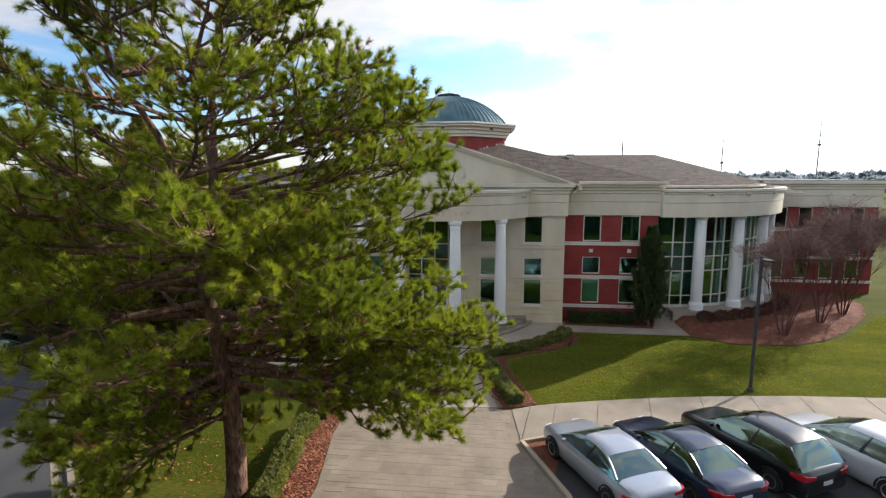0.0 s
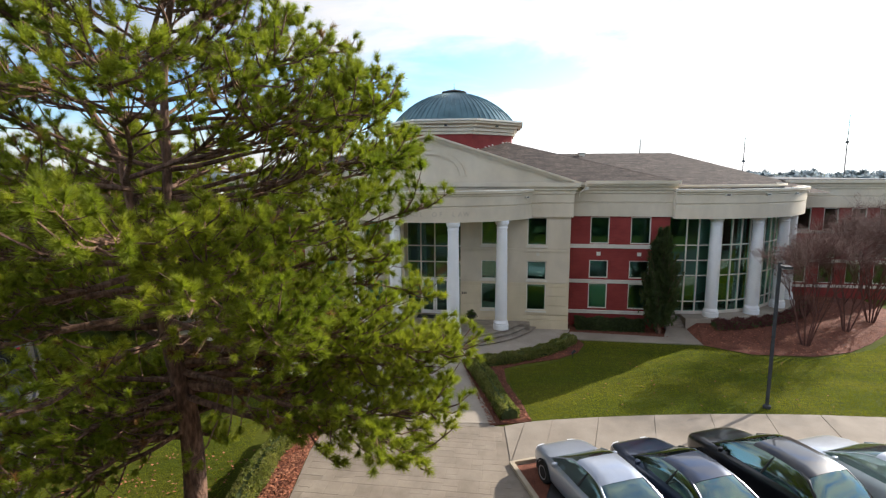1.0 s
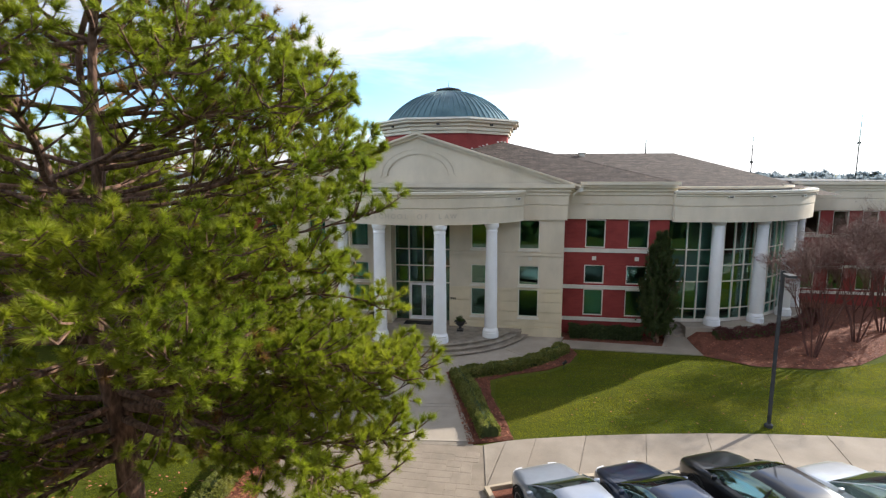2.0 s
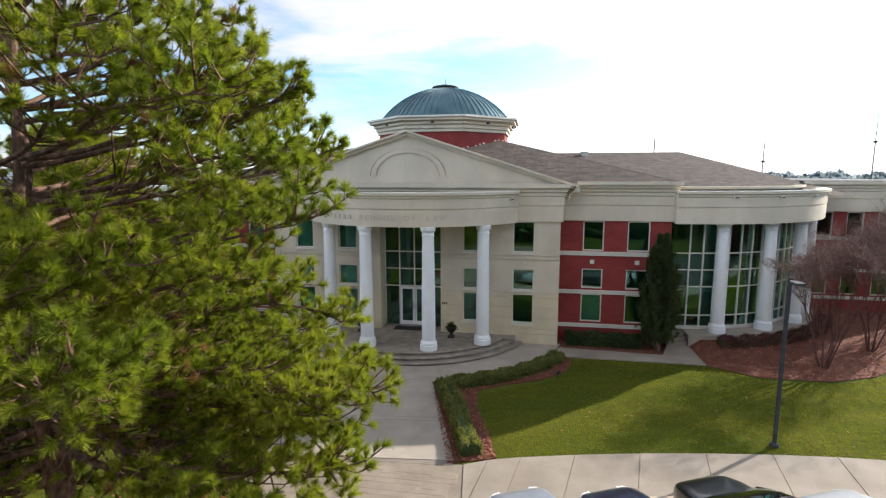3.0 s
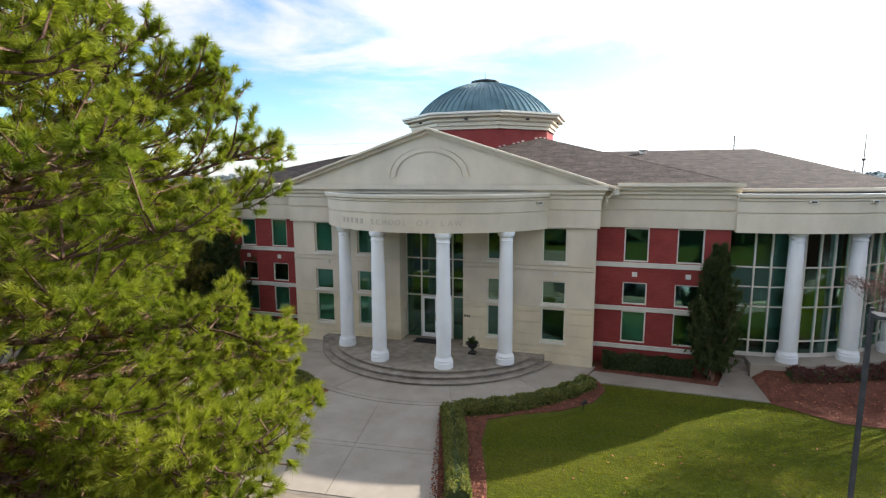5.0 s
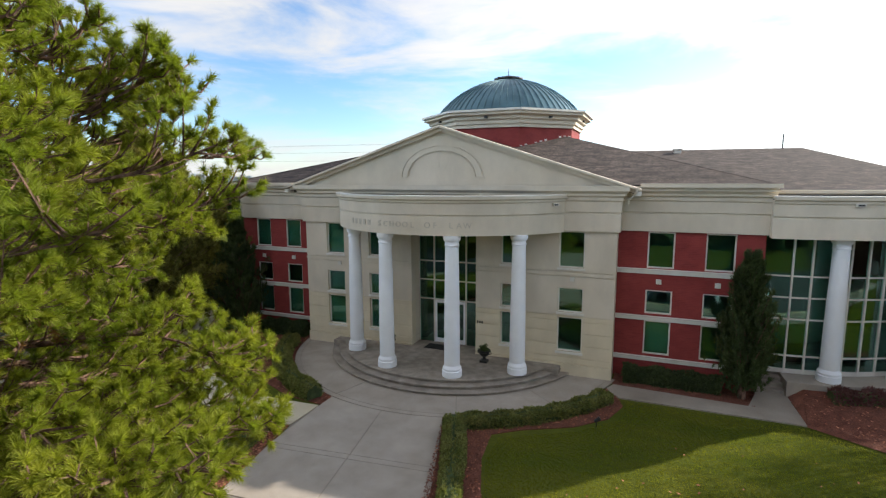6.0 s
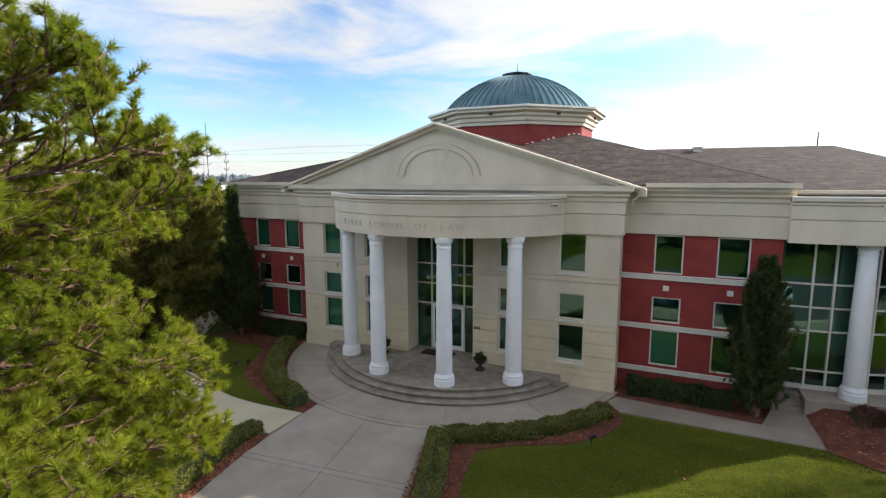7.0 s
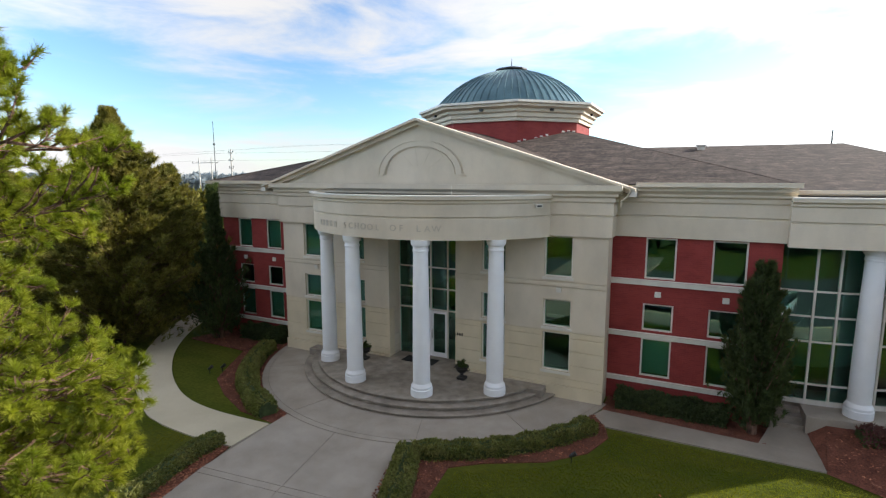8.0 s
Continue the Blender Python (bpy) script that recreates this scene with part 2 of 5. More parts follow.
# bluish tint keeps the painted haze in light passing through the woods
leafy(HAZED_WOOD, 0.42, (1.15, 1.2, 1.25))
for leaf_mat in (NEEDLE, DEAD_NEEDLE, CEDAR, JUNIPER, HEDGE):
    leafy(leaf_mat, 0.42, (1.35, 1.5, 0.9))
GLASS = coated_glass("green_glass", (0.36, 0.86, 0.68), 0.09)
CAR_GLASS = coated_glass("car_glass", (0.10, 0.12, 0.12), 0.25)
RUBBER = surf("tyre_rubber", (0.015, 0.015, 0.015), (0.025, 0.025, 0.025), 3.0, 0.9, 0.2, 60, 0.1)
ALLOY = surf("alloy_metal", (0.45, 0.45, 0.46), (0.55, 0.55, 0.56), 3.0, 0.3, 0.0, 30, 0.05, 0.5, 0.9)
TAIL = surf("red_lens", (0.35, 0.01, 0.015), (0.45, 0.015, 0.02), 3.0, 0.2, 0.0, 30, 0.05, 0.6)
LAMP_LENS = surf("clear_lens", (0.6, 0.6, 0.62), (0.7, 0.7, 0.72), 3.0, 0.12, 0.0, 30, 0.05, 0.7)
PLATE = surf("plain_plate", (0.6, 0.6, 0.6), (0.7, 0.7, 0.7), 3.0, 0.5, 0.0, 30, 0.05)
LEAF_LITTER = surf("fallen_leaves", (0.27, 0.085, 0.042), (0.40, 0.17, 0.095), 1.5, 0.9, 0.0, 20, 0.3, rand=0.45)
BLADE = surf("grass_blades", (0.118, 0.145, 0.012), (0.200, 0.200, 0.025), 0.3, 1.0, 0.0, 2.5, 0.2, 0.05, rand=0.05, stretch=(0.6, 1.6, 1))
leafy(BLADE, 0.55, (1.7, 1.65, 0.95))
LAMP_GREY = surf("grey_lamp_metal", (0.045, 0.047, 0.05), (0.065, 0.068, 0.072), 3.0, 0.85, 0.05, 30, 0.1, 0.12, 0.0)
LETTER = surf("tan_letter_metal", (0.44, 0.38, 0.30), (0.50, 0.44, 0.345), 2.0, 0.5, 0.0, 20, 0.1)
WAREHOUSE = surf("white_metal_siding", (0.62, 0.62, 0.6), (0.7, 0.7, 0.68), 0.3, 0.7, 0.0, 5, 0.1)
WOODPOLE = surf("weathered_pole", (0.36, 0.34, 0.31), (0.45, 0.43, 0.40), 1.0, 0.9, 0.2, 12, 0.2)
KERB = surf("tan_kerb", (0.38, 0.31, 0.22), (0.48, 0.40, 0.30), 1.0, 0.85, 0.2, 40, 0.1)


def car_paint(name, c):
    m = surf(name, c, tuple(v * 1.12 for v in c), 0.7, 0.28, 0.0, 8, 0.03, 0.6, 0.35)
    m.node_tree.nodes["Principled BSDF"].inputs["Coat Weight"].default_value = 0.8
    return m


SILVER, NAVY, BLACK, WHITE = car_paint("silver_blue_paint", (0.33, 0.36, 0.42)), car_paint("navy_paint", (0.02, 0.03, 0.06)), car_paint("black_paint", (0.012, 0.012, 0.014)), car_paint("white_paint", (0.6, 0.62, 0.65))


# ---- mesh helpers ----
class Geo:
    """Gathers vertices and faces for one mesh."""

    def __init__(self):
        self.v, self.f = [], []

    def add(self, verts, faces):
        o = len(self.v)
        self.v += [tuple(p) for p in verts]
        self.f += [tuple(i + o for i in q) for q in faces]
        return self

    def box(self, x0, x1, y0, y1, z0, z1, m=None):
        p = [Vector((x, y, z)) for z in (z0, z1) for y in (y0, y1) for x in (x0, x1)]
        if m is not None:
            p = [m @ q for q in p]
        return self.add(p, [(0, 2, 3, 1), (4, 5, 7, 6), (0, 1, 5, 4), (2, 6, 7, 3), (0, 4, 6, 2), (1, 3, 7, 5)])

    def lathe(self, profile, cx=0.0, cy=0.0, seg=24):
        n = len(profile)
        vs = [(cx + r * math.cos(2 * math.pi * i / seg), cy + r * math.sin(2 * math.pi * i / seg), z) for i in range(seg) for r, z in profile]
        fs = [(i * n + j, (i + 1) % seg * n + j, (i + 1) % seg * n + j + 1, i * n + j + 1) for i in range(seg) for j in range(n - 1)]
        fs += [tuple(i * n for i in range(seg))[::-1], tuple(i * n + n - 1 for i in range(seg))]
        return self.add(vs, fs)

    def sweep(self, section, place, steps, closed_ends=True):
        """A closed section of (depth, z), carried along place(step, depth) -> (x, y)."""
        n = len(section)
        vs = [(*place(s, d), z) for s in steps for d, z in section]
        fs = [(i * n + j, i * n + (j + 1) % n, (i + 1) * n + (j + 1) % n, (i + 1) * n + j) for i in range(len(steps) - 1) for j in range(n)]
        if closed_ends:
            fs += [tuple(range(n))[::-1], tuple((len(steps) - 1) * n + j for j in range(n))]
        return self.add(vs, fs)

    def slab(self, outline, z0, z1):
        """A flat plate with the given outline, counter-clockwise."""
        n = len(outline)
        vs = [(x, y, z0) for x, y in outline] + [(x, y, z1) for x, y in outline]
        return self.add(vs, [tuple(range(n, 2 * n)), tuple(range(n))[::-1]] + [(i, (i + 1) % n, n + (i + 1) % n, n + i) for i in range(n)])

    def tube(self, pts, radii, seg=6):
        rings = []
        for i, p in enumerate(pts):
            d = (Vector(pts[min(i + 1, len(pts) - 1)]) - Vector(pts[max(i - 1, 0)])).normalized()
            a = d.orthogonal().normalized()
            b = d.cross(a)
            rings.append([Vector(p) + radii[i] * (math.cos(2 * math.pi * k / seg) * a + math.sin(2 * math.pi * k / seg) * b) for k in range(seg)])
        fs = [(i * seg + k, i * seg + (k + 1) % seg, (i + 1) * seg + (k + 1) % seg, (i + 1) * seg + k) for i in range(len(pts) - 1) for k in range(seg)]
        fs += [tuple(range(seg))[::-1], tuple((len(pts) - 1) * seg + k for k in range(seg))]
        return self.add([q for r in rings for q in r], fs)

    def relief(self, us, zs, depth, thick, place):
        """A wall of cells: depth(u, z) is a cell's set-back from the face, or None for an opening through the whole thickness."""
        us, zs = sorted(set(round(u, 4) for u in us)), sorted(set(round(z, 4) for z in zs))
        D = [[depth((us[i] + us[i + 1]) / 2, (zs[j] + zs[j + 1]) / 2) for j in range(len(zs) - 1)] for i in range(len(us) - 1)]

        def quad(a, b, c, d):
            self.add([(*place(u, w), z) for u, w, z in (a, b, c, d)], [(0, 1, 2, 3)])

        def dep(i, j):
            if 0 <= i < len(us) - 1 and 0 <= j < len(zs) - 1:
                return thick if D[i][j] is None else D[i][j]
            return thick

        for i in range(len(us) - 1):
            for j in range(len(zs) - 1):
                if D[i][j] is not None:
                    d = D[i][j]
                    quad((us[i], d, zs[j]), (us[i + 1], d, zs[j]), (us[i + 1], d, zs[j + 1]), (us[i], d, zs[j + 1]))
                    quad((us[i + 1], thick, zs[j]), (us[i], thick, zs[j]), (us[i], thick, zs[j + 1]), (us[i + 1], thick, zs[j + 1]))
        for i in range(len(us)):
            for j in range(len(zs) - 1):
                a, b = dep(i - 1, j), dep(i, j)
                if abs(a - b) > 1e-6:
                    quad((us[i], a, zs[j]), (us[i], b, zs[j]), (us[i], b, zs[j + 1]), (us[i], a, zs[j + 1]))
        for i in range(len(us) - 1):
            for j in range(len(zs)):
                a, b = dep(i, j - 1), dep(i, j)
                if abs(a - b) > 1e-6:
                    quad((us[i], a, zs[j]), (us[i + 1], a, zs[j]), (us[i + 1], b, zs[j]), (us[i], b, zs[j]))
        return self

    def mesh(self, name, mat, smooth=False):
        me = bpy.data.meshes.new(name)
        me.from_pydata(self.v, [], self.f)
        bm = bmesh.new()
        bm.from_mesh(me)
        bmesh.ops.remove_doubles(bm, verts=bm.verts, dist=0.0005)
        bmesh.ops.recalc_face_normals(bm, faces=bm.faces)
        bm.to_mesh(me)
        bm.free()
        me.materials.append(mat)
        if smooth:
            me.shade_smooth()
            me.set_sharp_from_angle(angle=radians(38))
        return me

    def part(self, name, mat, parent=None, label="", smooth=False):
        ob = new(name, self.mesh(name, mat, smooth))
        ob.parent = parent
        return tagged(ob, label)


def soup(name, verts, tris, mat, parent=None):
    """One mesh from arrays of vertices and triangles."""
    me = bpy.data.meshes.new(name)
    me.vertices.add(len(verts))
    me.vertices.foreach_set("co", np.asarray(verts, dtype=np.float32).ravel())
    me.loops.add(len(tris) * 3)
    me.loops.foreach_set("vertex_index", np.asarray(tris, dtype=np.int32).ravel())
    me.polygons.add(len(tris))
    me.polygons.foreach_set("loop_start", np.arange(0, len(tris) * 3, 3, dtype=np.int32))
    me.update(calc_edges=True)
    me.materials.append(mat)
    ob = new(name, me)
    ob.parent = parent
    return ob


def thing(name, label, category, group="", kind="", at=(0, 0, 0)):
    ob = new(name)
    ob.empty_display_size = 0.2
    ob.location = at
    return tagged(ob, label, category, group, kind)


# ---- ground ----
g = Geo().slab([(-2500, -600), (2500, -600), (2500, 2500), (-2500, 2500)], -0.6, -0.02)
tagged(g.part("ground", GRASS), "green and yellowing winter lawn running out to fields", "ground", kind="structure")

CX = -3.97             # centre line of the building
PX, PY = -3.80, 28.8   # centre of the portico's curve
SX, SY = -3.85, 27.75  # centre of the steps


def arc(cx, cy, r, a0, a1, n):
    return [(cx + r * math.cos(radians(a0 + (a1 - a0) * i / n)), cy + r * math.sin(radians(a0 + (a1 - a0) * i / n))) for i in range(n + 1)]


def inside(p, poly):
    hit = False
    for (x0, y0), (x1, y1) in zip(poly, poly[1:] + poly[:1]):
        if (y0 > p[1]) != (y1 > p[1]) and p[0] < (x1 - x0) * (p[1] - y0) / (y1 - y0) + x0:
            hit = not hit
    return hit


def setting(g, name, mat, label, category, smooth=False):
    return tagged(g.part(name, mat, None, "", smooth), label, category, kind="structure")


# concrete apron: slabs round the steps
base = setting(Geo().slab(arc(SX, SY, 8.33, 193, 347, 40), -0.3, 0.012), "apron_pavement", JOINT, "grey concrete apron curving round the portico steps", "pavement")
CUTS = (193, 215, 252, 290, 318, 347)
for a0, a1 in zip(CUTS, CUTS[1:]):
    Geo().slab(arc(SX, SY, 8.08, a0 + 0.08, a1 - 0.08, 12) + arc(SX, SY, 6.3, a0 + 0.1, a1 - 0.1, 12)[::-1], -0.1, 0.03).part("slab", CONCRETE, base)
    Geo().slab(arc(SX, SY, 8.35, a0 + 0.08, a1 - 0.08, 12) + arc(SX, SY, 8.1, a0 + 0.08, a1 - 0.08, 12)[::-1], -0.1, 0.03).part("slab", CONCRETE, base)
# front walk: four slabs and two cross bands
walk_base = setting(Geo().slab([(-5.62, 13.0), (0.45, 13.45), (-1.5, 19.8), (-6.38, 19.8), (-6.38, 17.1)], -0.3, 0.010), "walk_pavement", JOINT, "grey concrete front walk with scored joints", "pavement")


def walk_edge(y):
    left = -6.38 if y > 17.1 else -6.38 + (17.1 - y) / 4.1 * 0.76
    right = -1.52 + (19.86 - y) / 6.41 * 1.9
    mid = -3.85 + (19.5 - y) * 0.17
    return left, mid, right


for y0, y1 in ((13.25, 15.85), (15.87, 16.12), (16.14, 19.55)):
    for k in (0, 1):
        lo = lambda y: walk_edge(y)[k] + (0.012 if k else 0)
        hi = lambda y: walk_edge(y)[k + 1] - (0.0 if k else 0.012)
        tilt = lambda x: 0.11 * (x + 3.9)
        pts = [(lo(y0), y0), (hi(y0), y0), (hi(y1), y1), (lo(y1), y1)]
        pts = [(x, y + tilt(x)) for x, y in pts]
        if y1 < 19:
            Geo().slab(pts, -0.1, 0.026).part("slab", CONCRETE, walk_base)
        else:
            far = [(x, SY - math.sqrt(8.38 ** 2 - (x - SX) ** 2)) for x in np.linspace(hi(y1), lo(y1), 8)]
            Geo().slab(pts[:2] + far, -0.1, 0.026).part("slab", CONCRETE, walk_base)

LAWN_EDGE = [(1.51, 13.94), (2.87, 14.38), (5.17, 14.94), (7.51, 15.4), (9.85, 15.75), (12.15, 16.0), (15.84, 16.18), (24, 16.6), (40, 17.2)]
PARK_EDGE = [(1.04, 11.14), (2.4, 11.75), (4.6, 12.35), (7.0, 12.85), (9.4, 13.2), (11.8, 13.45), (15.5, 13.65), (24, 14.0), (40, 14.6)]
PLAZA = [(-4.4, -12), (4.2, -12), (2.25, 8.2), (1.04, 11.14), (0.75, 13.55), (-5.62, 13.0), (-5.55, 11), (-5.05, 8)]
plaza = setting(Geo().slab(PLAZA, -0.3, 0.006), "plaza_pavement", PLAZA_JOINT, "tan stamped stone pavers of the forecourt", "pavement")
sidewalk = setting(Geo().slab(PARK_EDGE + LAWN_EDGE[::-1] + [(0.75, 13.55)], -0.3, 0.004), "sidewalk_pavement", JOINT, "pale concrete sidewalk curving between lawn and parking", "pavement")


def along(line, t):
    """A point at the share t of a polyline, by its corners."""
    k = min(int(t), len(line) - 2)
    a, b = line[k], line[k + 1]
    return (a[0] + (b[0] - a[0]) * (t - k), a[1] + (b[1] - a[1]) * (t - k))


steps_t = [0, 0.75, 1.6, 2.5, 3.4, 4.3, 5.1, 5.8, 6.3, 6.8, 7.2, 7.6, 8.0]
for t0, t1 in zip(steps_t, steps_t[1:]):
    e = 0.004
    p = [along(PARK_EDGE, t0 + e), along(PARK_EDGE, t1 - e), along(LAWN_EDGE, t1 - e), along(LAWN_EDGE, t0 + e)]
    Geo().slab(p, -0.1, 0.028).part("slab", LIGHT_CONCRETE, sidewalk)
Geo().slab([(1.02, 11.3), (1.5, 13.92), (0.78, 13.55)], -0.1, 0.028).part("slab", LIGHT_CONCRETE, sidewalk)

parking = setting(Geo().slab([(3.55, -4), (60, -2), (60, 15.3), (40, 14.6)] + PARK_EDGE[:-1][::-1] + [(2.25, 8.2)], -0.3, -0.004), "parking_road", ASPHALT, "dark asphalt parking lot with white stall lines", "road")


def ribbon(line, half, z0, z1):
    """A strip of even width along a polyline."""
    L, R = [], []
    for i, p in enumerate(line):
        a, b = Vector(line[max(i - 1, 0)]), Vector(line[min(i + 1, len(line) - 1)])
        n = Vector((-(b - a).y, (b - a).x)).normalized() * half
        L.append((p[0] + n.x, p[1] + n.y)), R.append((p[0] - n.x, p[1] - n.y))
    g = Geo()
    for i in range(len(line) - 1):
        g.slab([R[i], R[i + 1], L[i + 1], L[i]], z0, z1)
    return g


setting(ribbon([(3.9, -8), (2.25, 8.2), (1.06, 11.1), (2.4, 11.72), (4.6, 12.32), (7.0, 12.82), (9.4, 13.17), (11.8, 13.42), (15.5, 13.62), (24, 13.97), (40, 14.57)], 0.075, -0.2, 0.11), "parking_kerb", KERB, "tan concrete kerb round the parking lot", "kerb")
STALL = Vector((0.43, -0.90)).normalized()
for k in range(6):
    o = Vector((4.35 + 2.72 * k, 11.75 + 0.42 * k))
    e = o + STALL * 5.2
    setting(ribbon([tuple(o), tuple(e)], 0.05, -0.12, 0.001), "stall_line", WHITE, "white painted parking stall line", "road marking")
setting(Geo().slab([(1.16, 11.0), (1.95, 9.2), (2.25, 10.4), (2.3, 11.5)], -0.2, 0.03), "island_mulch", MULCH, "red-brown mulch corner between kerb and parked car", "mulch bed")

ROAD = [(-11.9, 6.9), (-17.9, 13.05), (-21.3, 16.6), (-32.6, 26.5), (-59.5, 51), (-110, 97)]
setting(Geo().slab(ROAD + [(-135, 80), (-75, 22), (-27, -9), (3, -9)], -0.3, -0.008), "left_road", ASPHALT, "dark asphalt drive beside the lawn", "road")
setting(ribbon([(-6.1, 0.95)] + ROAD, 0.09, -0.2, 0.09), "drive_kerb", LIGHT_CONCRETE, "pale concrete kerb of the drive", "kerb")
setting(ribbon([(-6.35, 0.70)] + [(x - 0.25, y - 0.25) for x, y in ROAD], 0.13, -0.2, 0.0), "drive_gutter", LIGHT_CONCRETE, "pale concrete gutter strip", "kerb")
INNER = [(-6.40, 18.87), (-7.59, 18.80), (-9.14, 18.78), (-10.72, 19.0), (-12.32, 19.62), (-14.3, 20.80), (-16.5, 22.6), (-18.6, 25.0), (-20.4, 28.0), (-21.8, 31.5)]
OUTER = [(-6.40, 17.15), (-7.7, 17.05), (-9.1, 17.08), (-10.3, 17.22), (-11.5, 17.58), (-14.64, 19.25), (-17.3, 21.4), (-19.8, 24.2), (-21.8, 27.5), (-23.4, 31.2)]


def rounded(line, n=4):
    """A smooth curve through the corners of a line."""
    P = [Vector(line[0])] + [Vector(p) for p in line] + [Vector(line[-1])]
    out = []
    for p0, p1, p2, p3 in zip(P, P[1:], P[2:], P[3:]):
        out += [tuple(0.5 * (2 * p1 + (p2 - p0) * t + (2 * p0 - 5 * p1 + 4 * p2 - p3) * t * t + (3 * p1 - p0 - 3 * p2 + p3) * t ** 3)) for t in (k / n for k in range(n))]
    return out + [tuple(P[-1])]


curve = rounded(INNER) + rounded(OUTER)[::-1]
setting(Geo().slab(curve[::-1], -0.3, 0.03), "side_pavement", PATH_CONCRETE, "pale concrete footpath curving away past the trees", "pavement")
g = Geo().slab([(4.25, 25.3), (4.0, 24.75), (4.5, 23.95), (11.05, 23.92), (10.96, 24.88), (9.3, 25.0)], -0.3, 0.028)
# a short rise from the path to the bay steps
rise = [(9.3, 25.004, 0.028), (10.96, 24.884, 0.028), (10.78, 26.30, 0.20), (9.76, 26.30, 0.20)]
g.add(rise + [(x, y, -0.3) for x, y, z in rise], [(0, 1, 2, 3), (0, 4, 5, 1), (1, 5, 6, 2), (2, 6, 7, 3), (3, 7, 4, 0)])
setting(g, "wing_pavement", LIGHT_CONCRETE, "pale concrete path along the brick wing", "pavement")

# mulch beds
BEDS = {
    "wing_mulch": [(4.2, 26.8), (4.2, 25.32), (9.6, 25.02), (9.85, 25.75), (9.9, 26.8)],
    "bay_mulch": [(10.97, 23.85), (12.9, 22.7), (15.8, 22.75), (18.0, 23.7), (19.9, 25.3), (22.0, 27.4), (23.9, 29.6), (25.4, 32.4), (25.6, 35.9), (20.3, 35.9)] + arc(10.3, 36, 10.2, -2, -82, 14) + [(11.25, 25.7)],
    "hedge_mulch": [(0.25, 13.55), (1.75, 14.1), (1.5, 15.2), (0.75, 17.6), (0.6, 19.2), (1.5, 19.9), (3.2, 20.8), (4.3, 21.9), (4.75, 23.2), (4.5, 24.0), (4.0, 24.7)] + arc(SX, SY, 8.33, 338, 287, 12) + [(-1.44, 19.7)],
    "left_mulch": [(-6.40, 19.0), (-6.30, 19.7)] + arc(SX, SY, 8.37, 253, 194, 12) + [(-12.2, 26.4), (-17.0, 26.6), (-17.6, 24.4), (-13.4, 24.2), (-12.4, 22.4), (-11.6, 21.0), (-10.0, 20.0), (-8.2, 19.2)],
    "walk_mulch": [(-6.42, 17.05), (-5.66, 13.0), (-5.58, 11), (-5.08, 8), (-4.6, 2), (-6.0, 2), (-6.6, 8), (-6.75, 11), (-6.9, 13), (-7.75, 16.2), (-7.6, 17.1)],
}
for nm, poly in BEDS.items():
    area = sum(a[0] * b[1] - b[0] * a[1] for a, b in zip(poly, poly[1:] + poly[:1]))
    if nm == "bay_mulch":
        lip, rim = poly[:10], [arc(10.3, 36, 9.86, -84 + 84 * i / 9, 0, 1)[0] for i in range(10)]
        g = Geo()
        for i in range(9):
            m0 = tuple((a + b) / 2 for a, b in zip(lip[i], rim[i]))
            m1 = tuple((a + b) / 2 for a, b in zip(lip[i + 1], rim[i + 1]))
            g.add([(*lip[i], 0.012), (*lip[i + 1], 0.012), (*m1, 0.26), (*m0, 0.26), (*rim[i + 1], 0.56), (*rim[i], 0.56)], [(0, 1, 2, 3), (3, 2, 4, 5)])
        g.add([(10.98, 23.85, 0.012), (*lip[0], 0.012), (*rim[0], 0.56), (10.80, 26.28, 0.2), (10.97, 24.88, 0.03)], [(0, 1, 2, 3, 4)])
        setting(g, nm, MULCH, "red-brown bark mulch bank with fallen leaves", "mulch bed", True)
        continue
    setting(Geo().slab(poly if area > 0 else poly[::-1], -0.3, 0.012), nm, MULCH, "red-brown bark mulch bed with fallen leaves", "mulch bed")

# ---- building ----
building = thing("school_building", "two-storey cream and red brick school with columned portico and domed roof", "building")


def straight(y):
    return lambda u, d: (u, y + d)


def window(x0, x1, z0, z1, y, sill=True, blind=False):
    g = Geo()
    w = 0.06
    g.box(x0, x0 + w, y, y + 0.09, z0, z1).box(x1 - w, x1, y, y + 0.09, z0, z1)
    g.box(x0 + w, x1 - w, y, y + 0.09, z0, z0 + w).box(x0 + w, x1 - w, y, y + 0.09, z1 - w, z1)
    fr = g.part("window", TRIM, building)
    Geo().box(x0 + w, x1 - w, y + 0.04, y + 0.055, z0 + w, z1 - w).part("pane", GLASS, fr, "dark green tinted glass")
    if blind:
        Geo().box(x0 + w, x1 - w, y + 0.13, y + 0.14, z0 + 0.10, z1 - w).part("blind", BLIND, fr, "drawn plain fabric blind behind the glass")
    if sill:
        Geo().box(x0 - 0.05, x1 + 0.05, y - 0.13, y - 0.005, z0 - 0.11, z0 - 0.004).part("sill", TRIM, fr)
    return fr


ROWS_Z = ((1.10, 2.62), (2.94, 4.0), (4.97, 6.55))
FACE, BACK = 25.7, 26.7   # cream face and brick face
cream_w = [(-10.48, -9.43), (-7.95, -6.88), (-0.95, 0.11), (1.70, 2.82)]
CREAM_Z = ((1.10, 2.69), (2.91, 4.03), (4.93, 6.56))
GROOVES = (4.56, 4.76, 2.76, 2.53, 2.0, 1.42, 0.84, 0.56)
L0, L1 = -11.78, 4.12
EX = -3.84                 # middle of the entrance
R0, R1 = EX - 1.70, EX + 1.68      # sides of the entrance recess


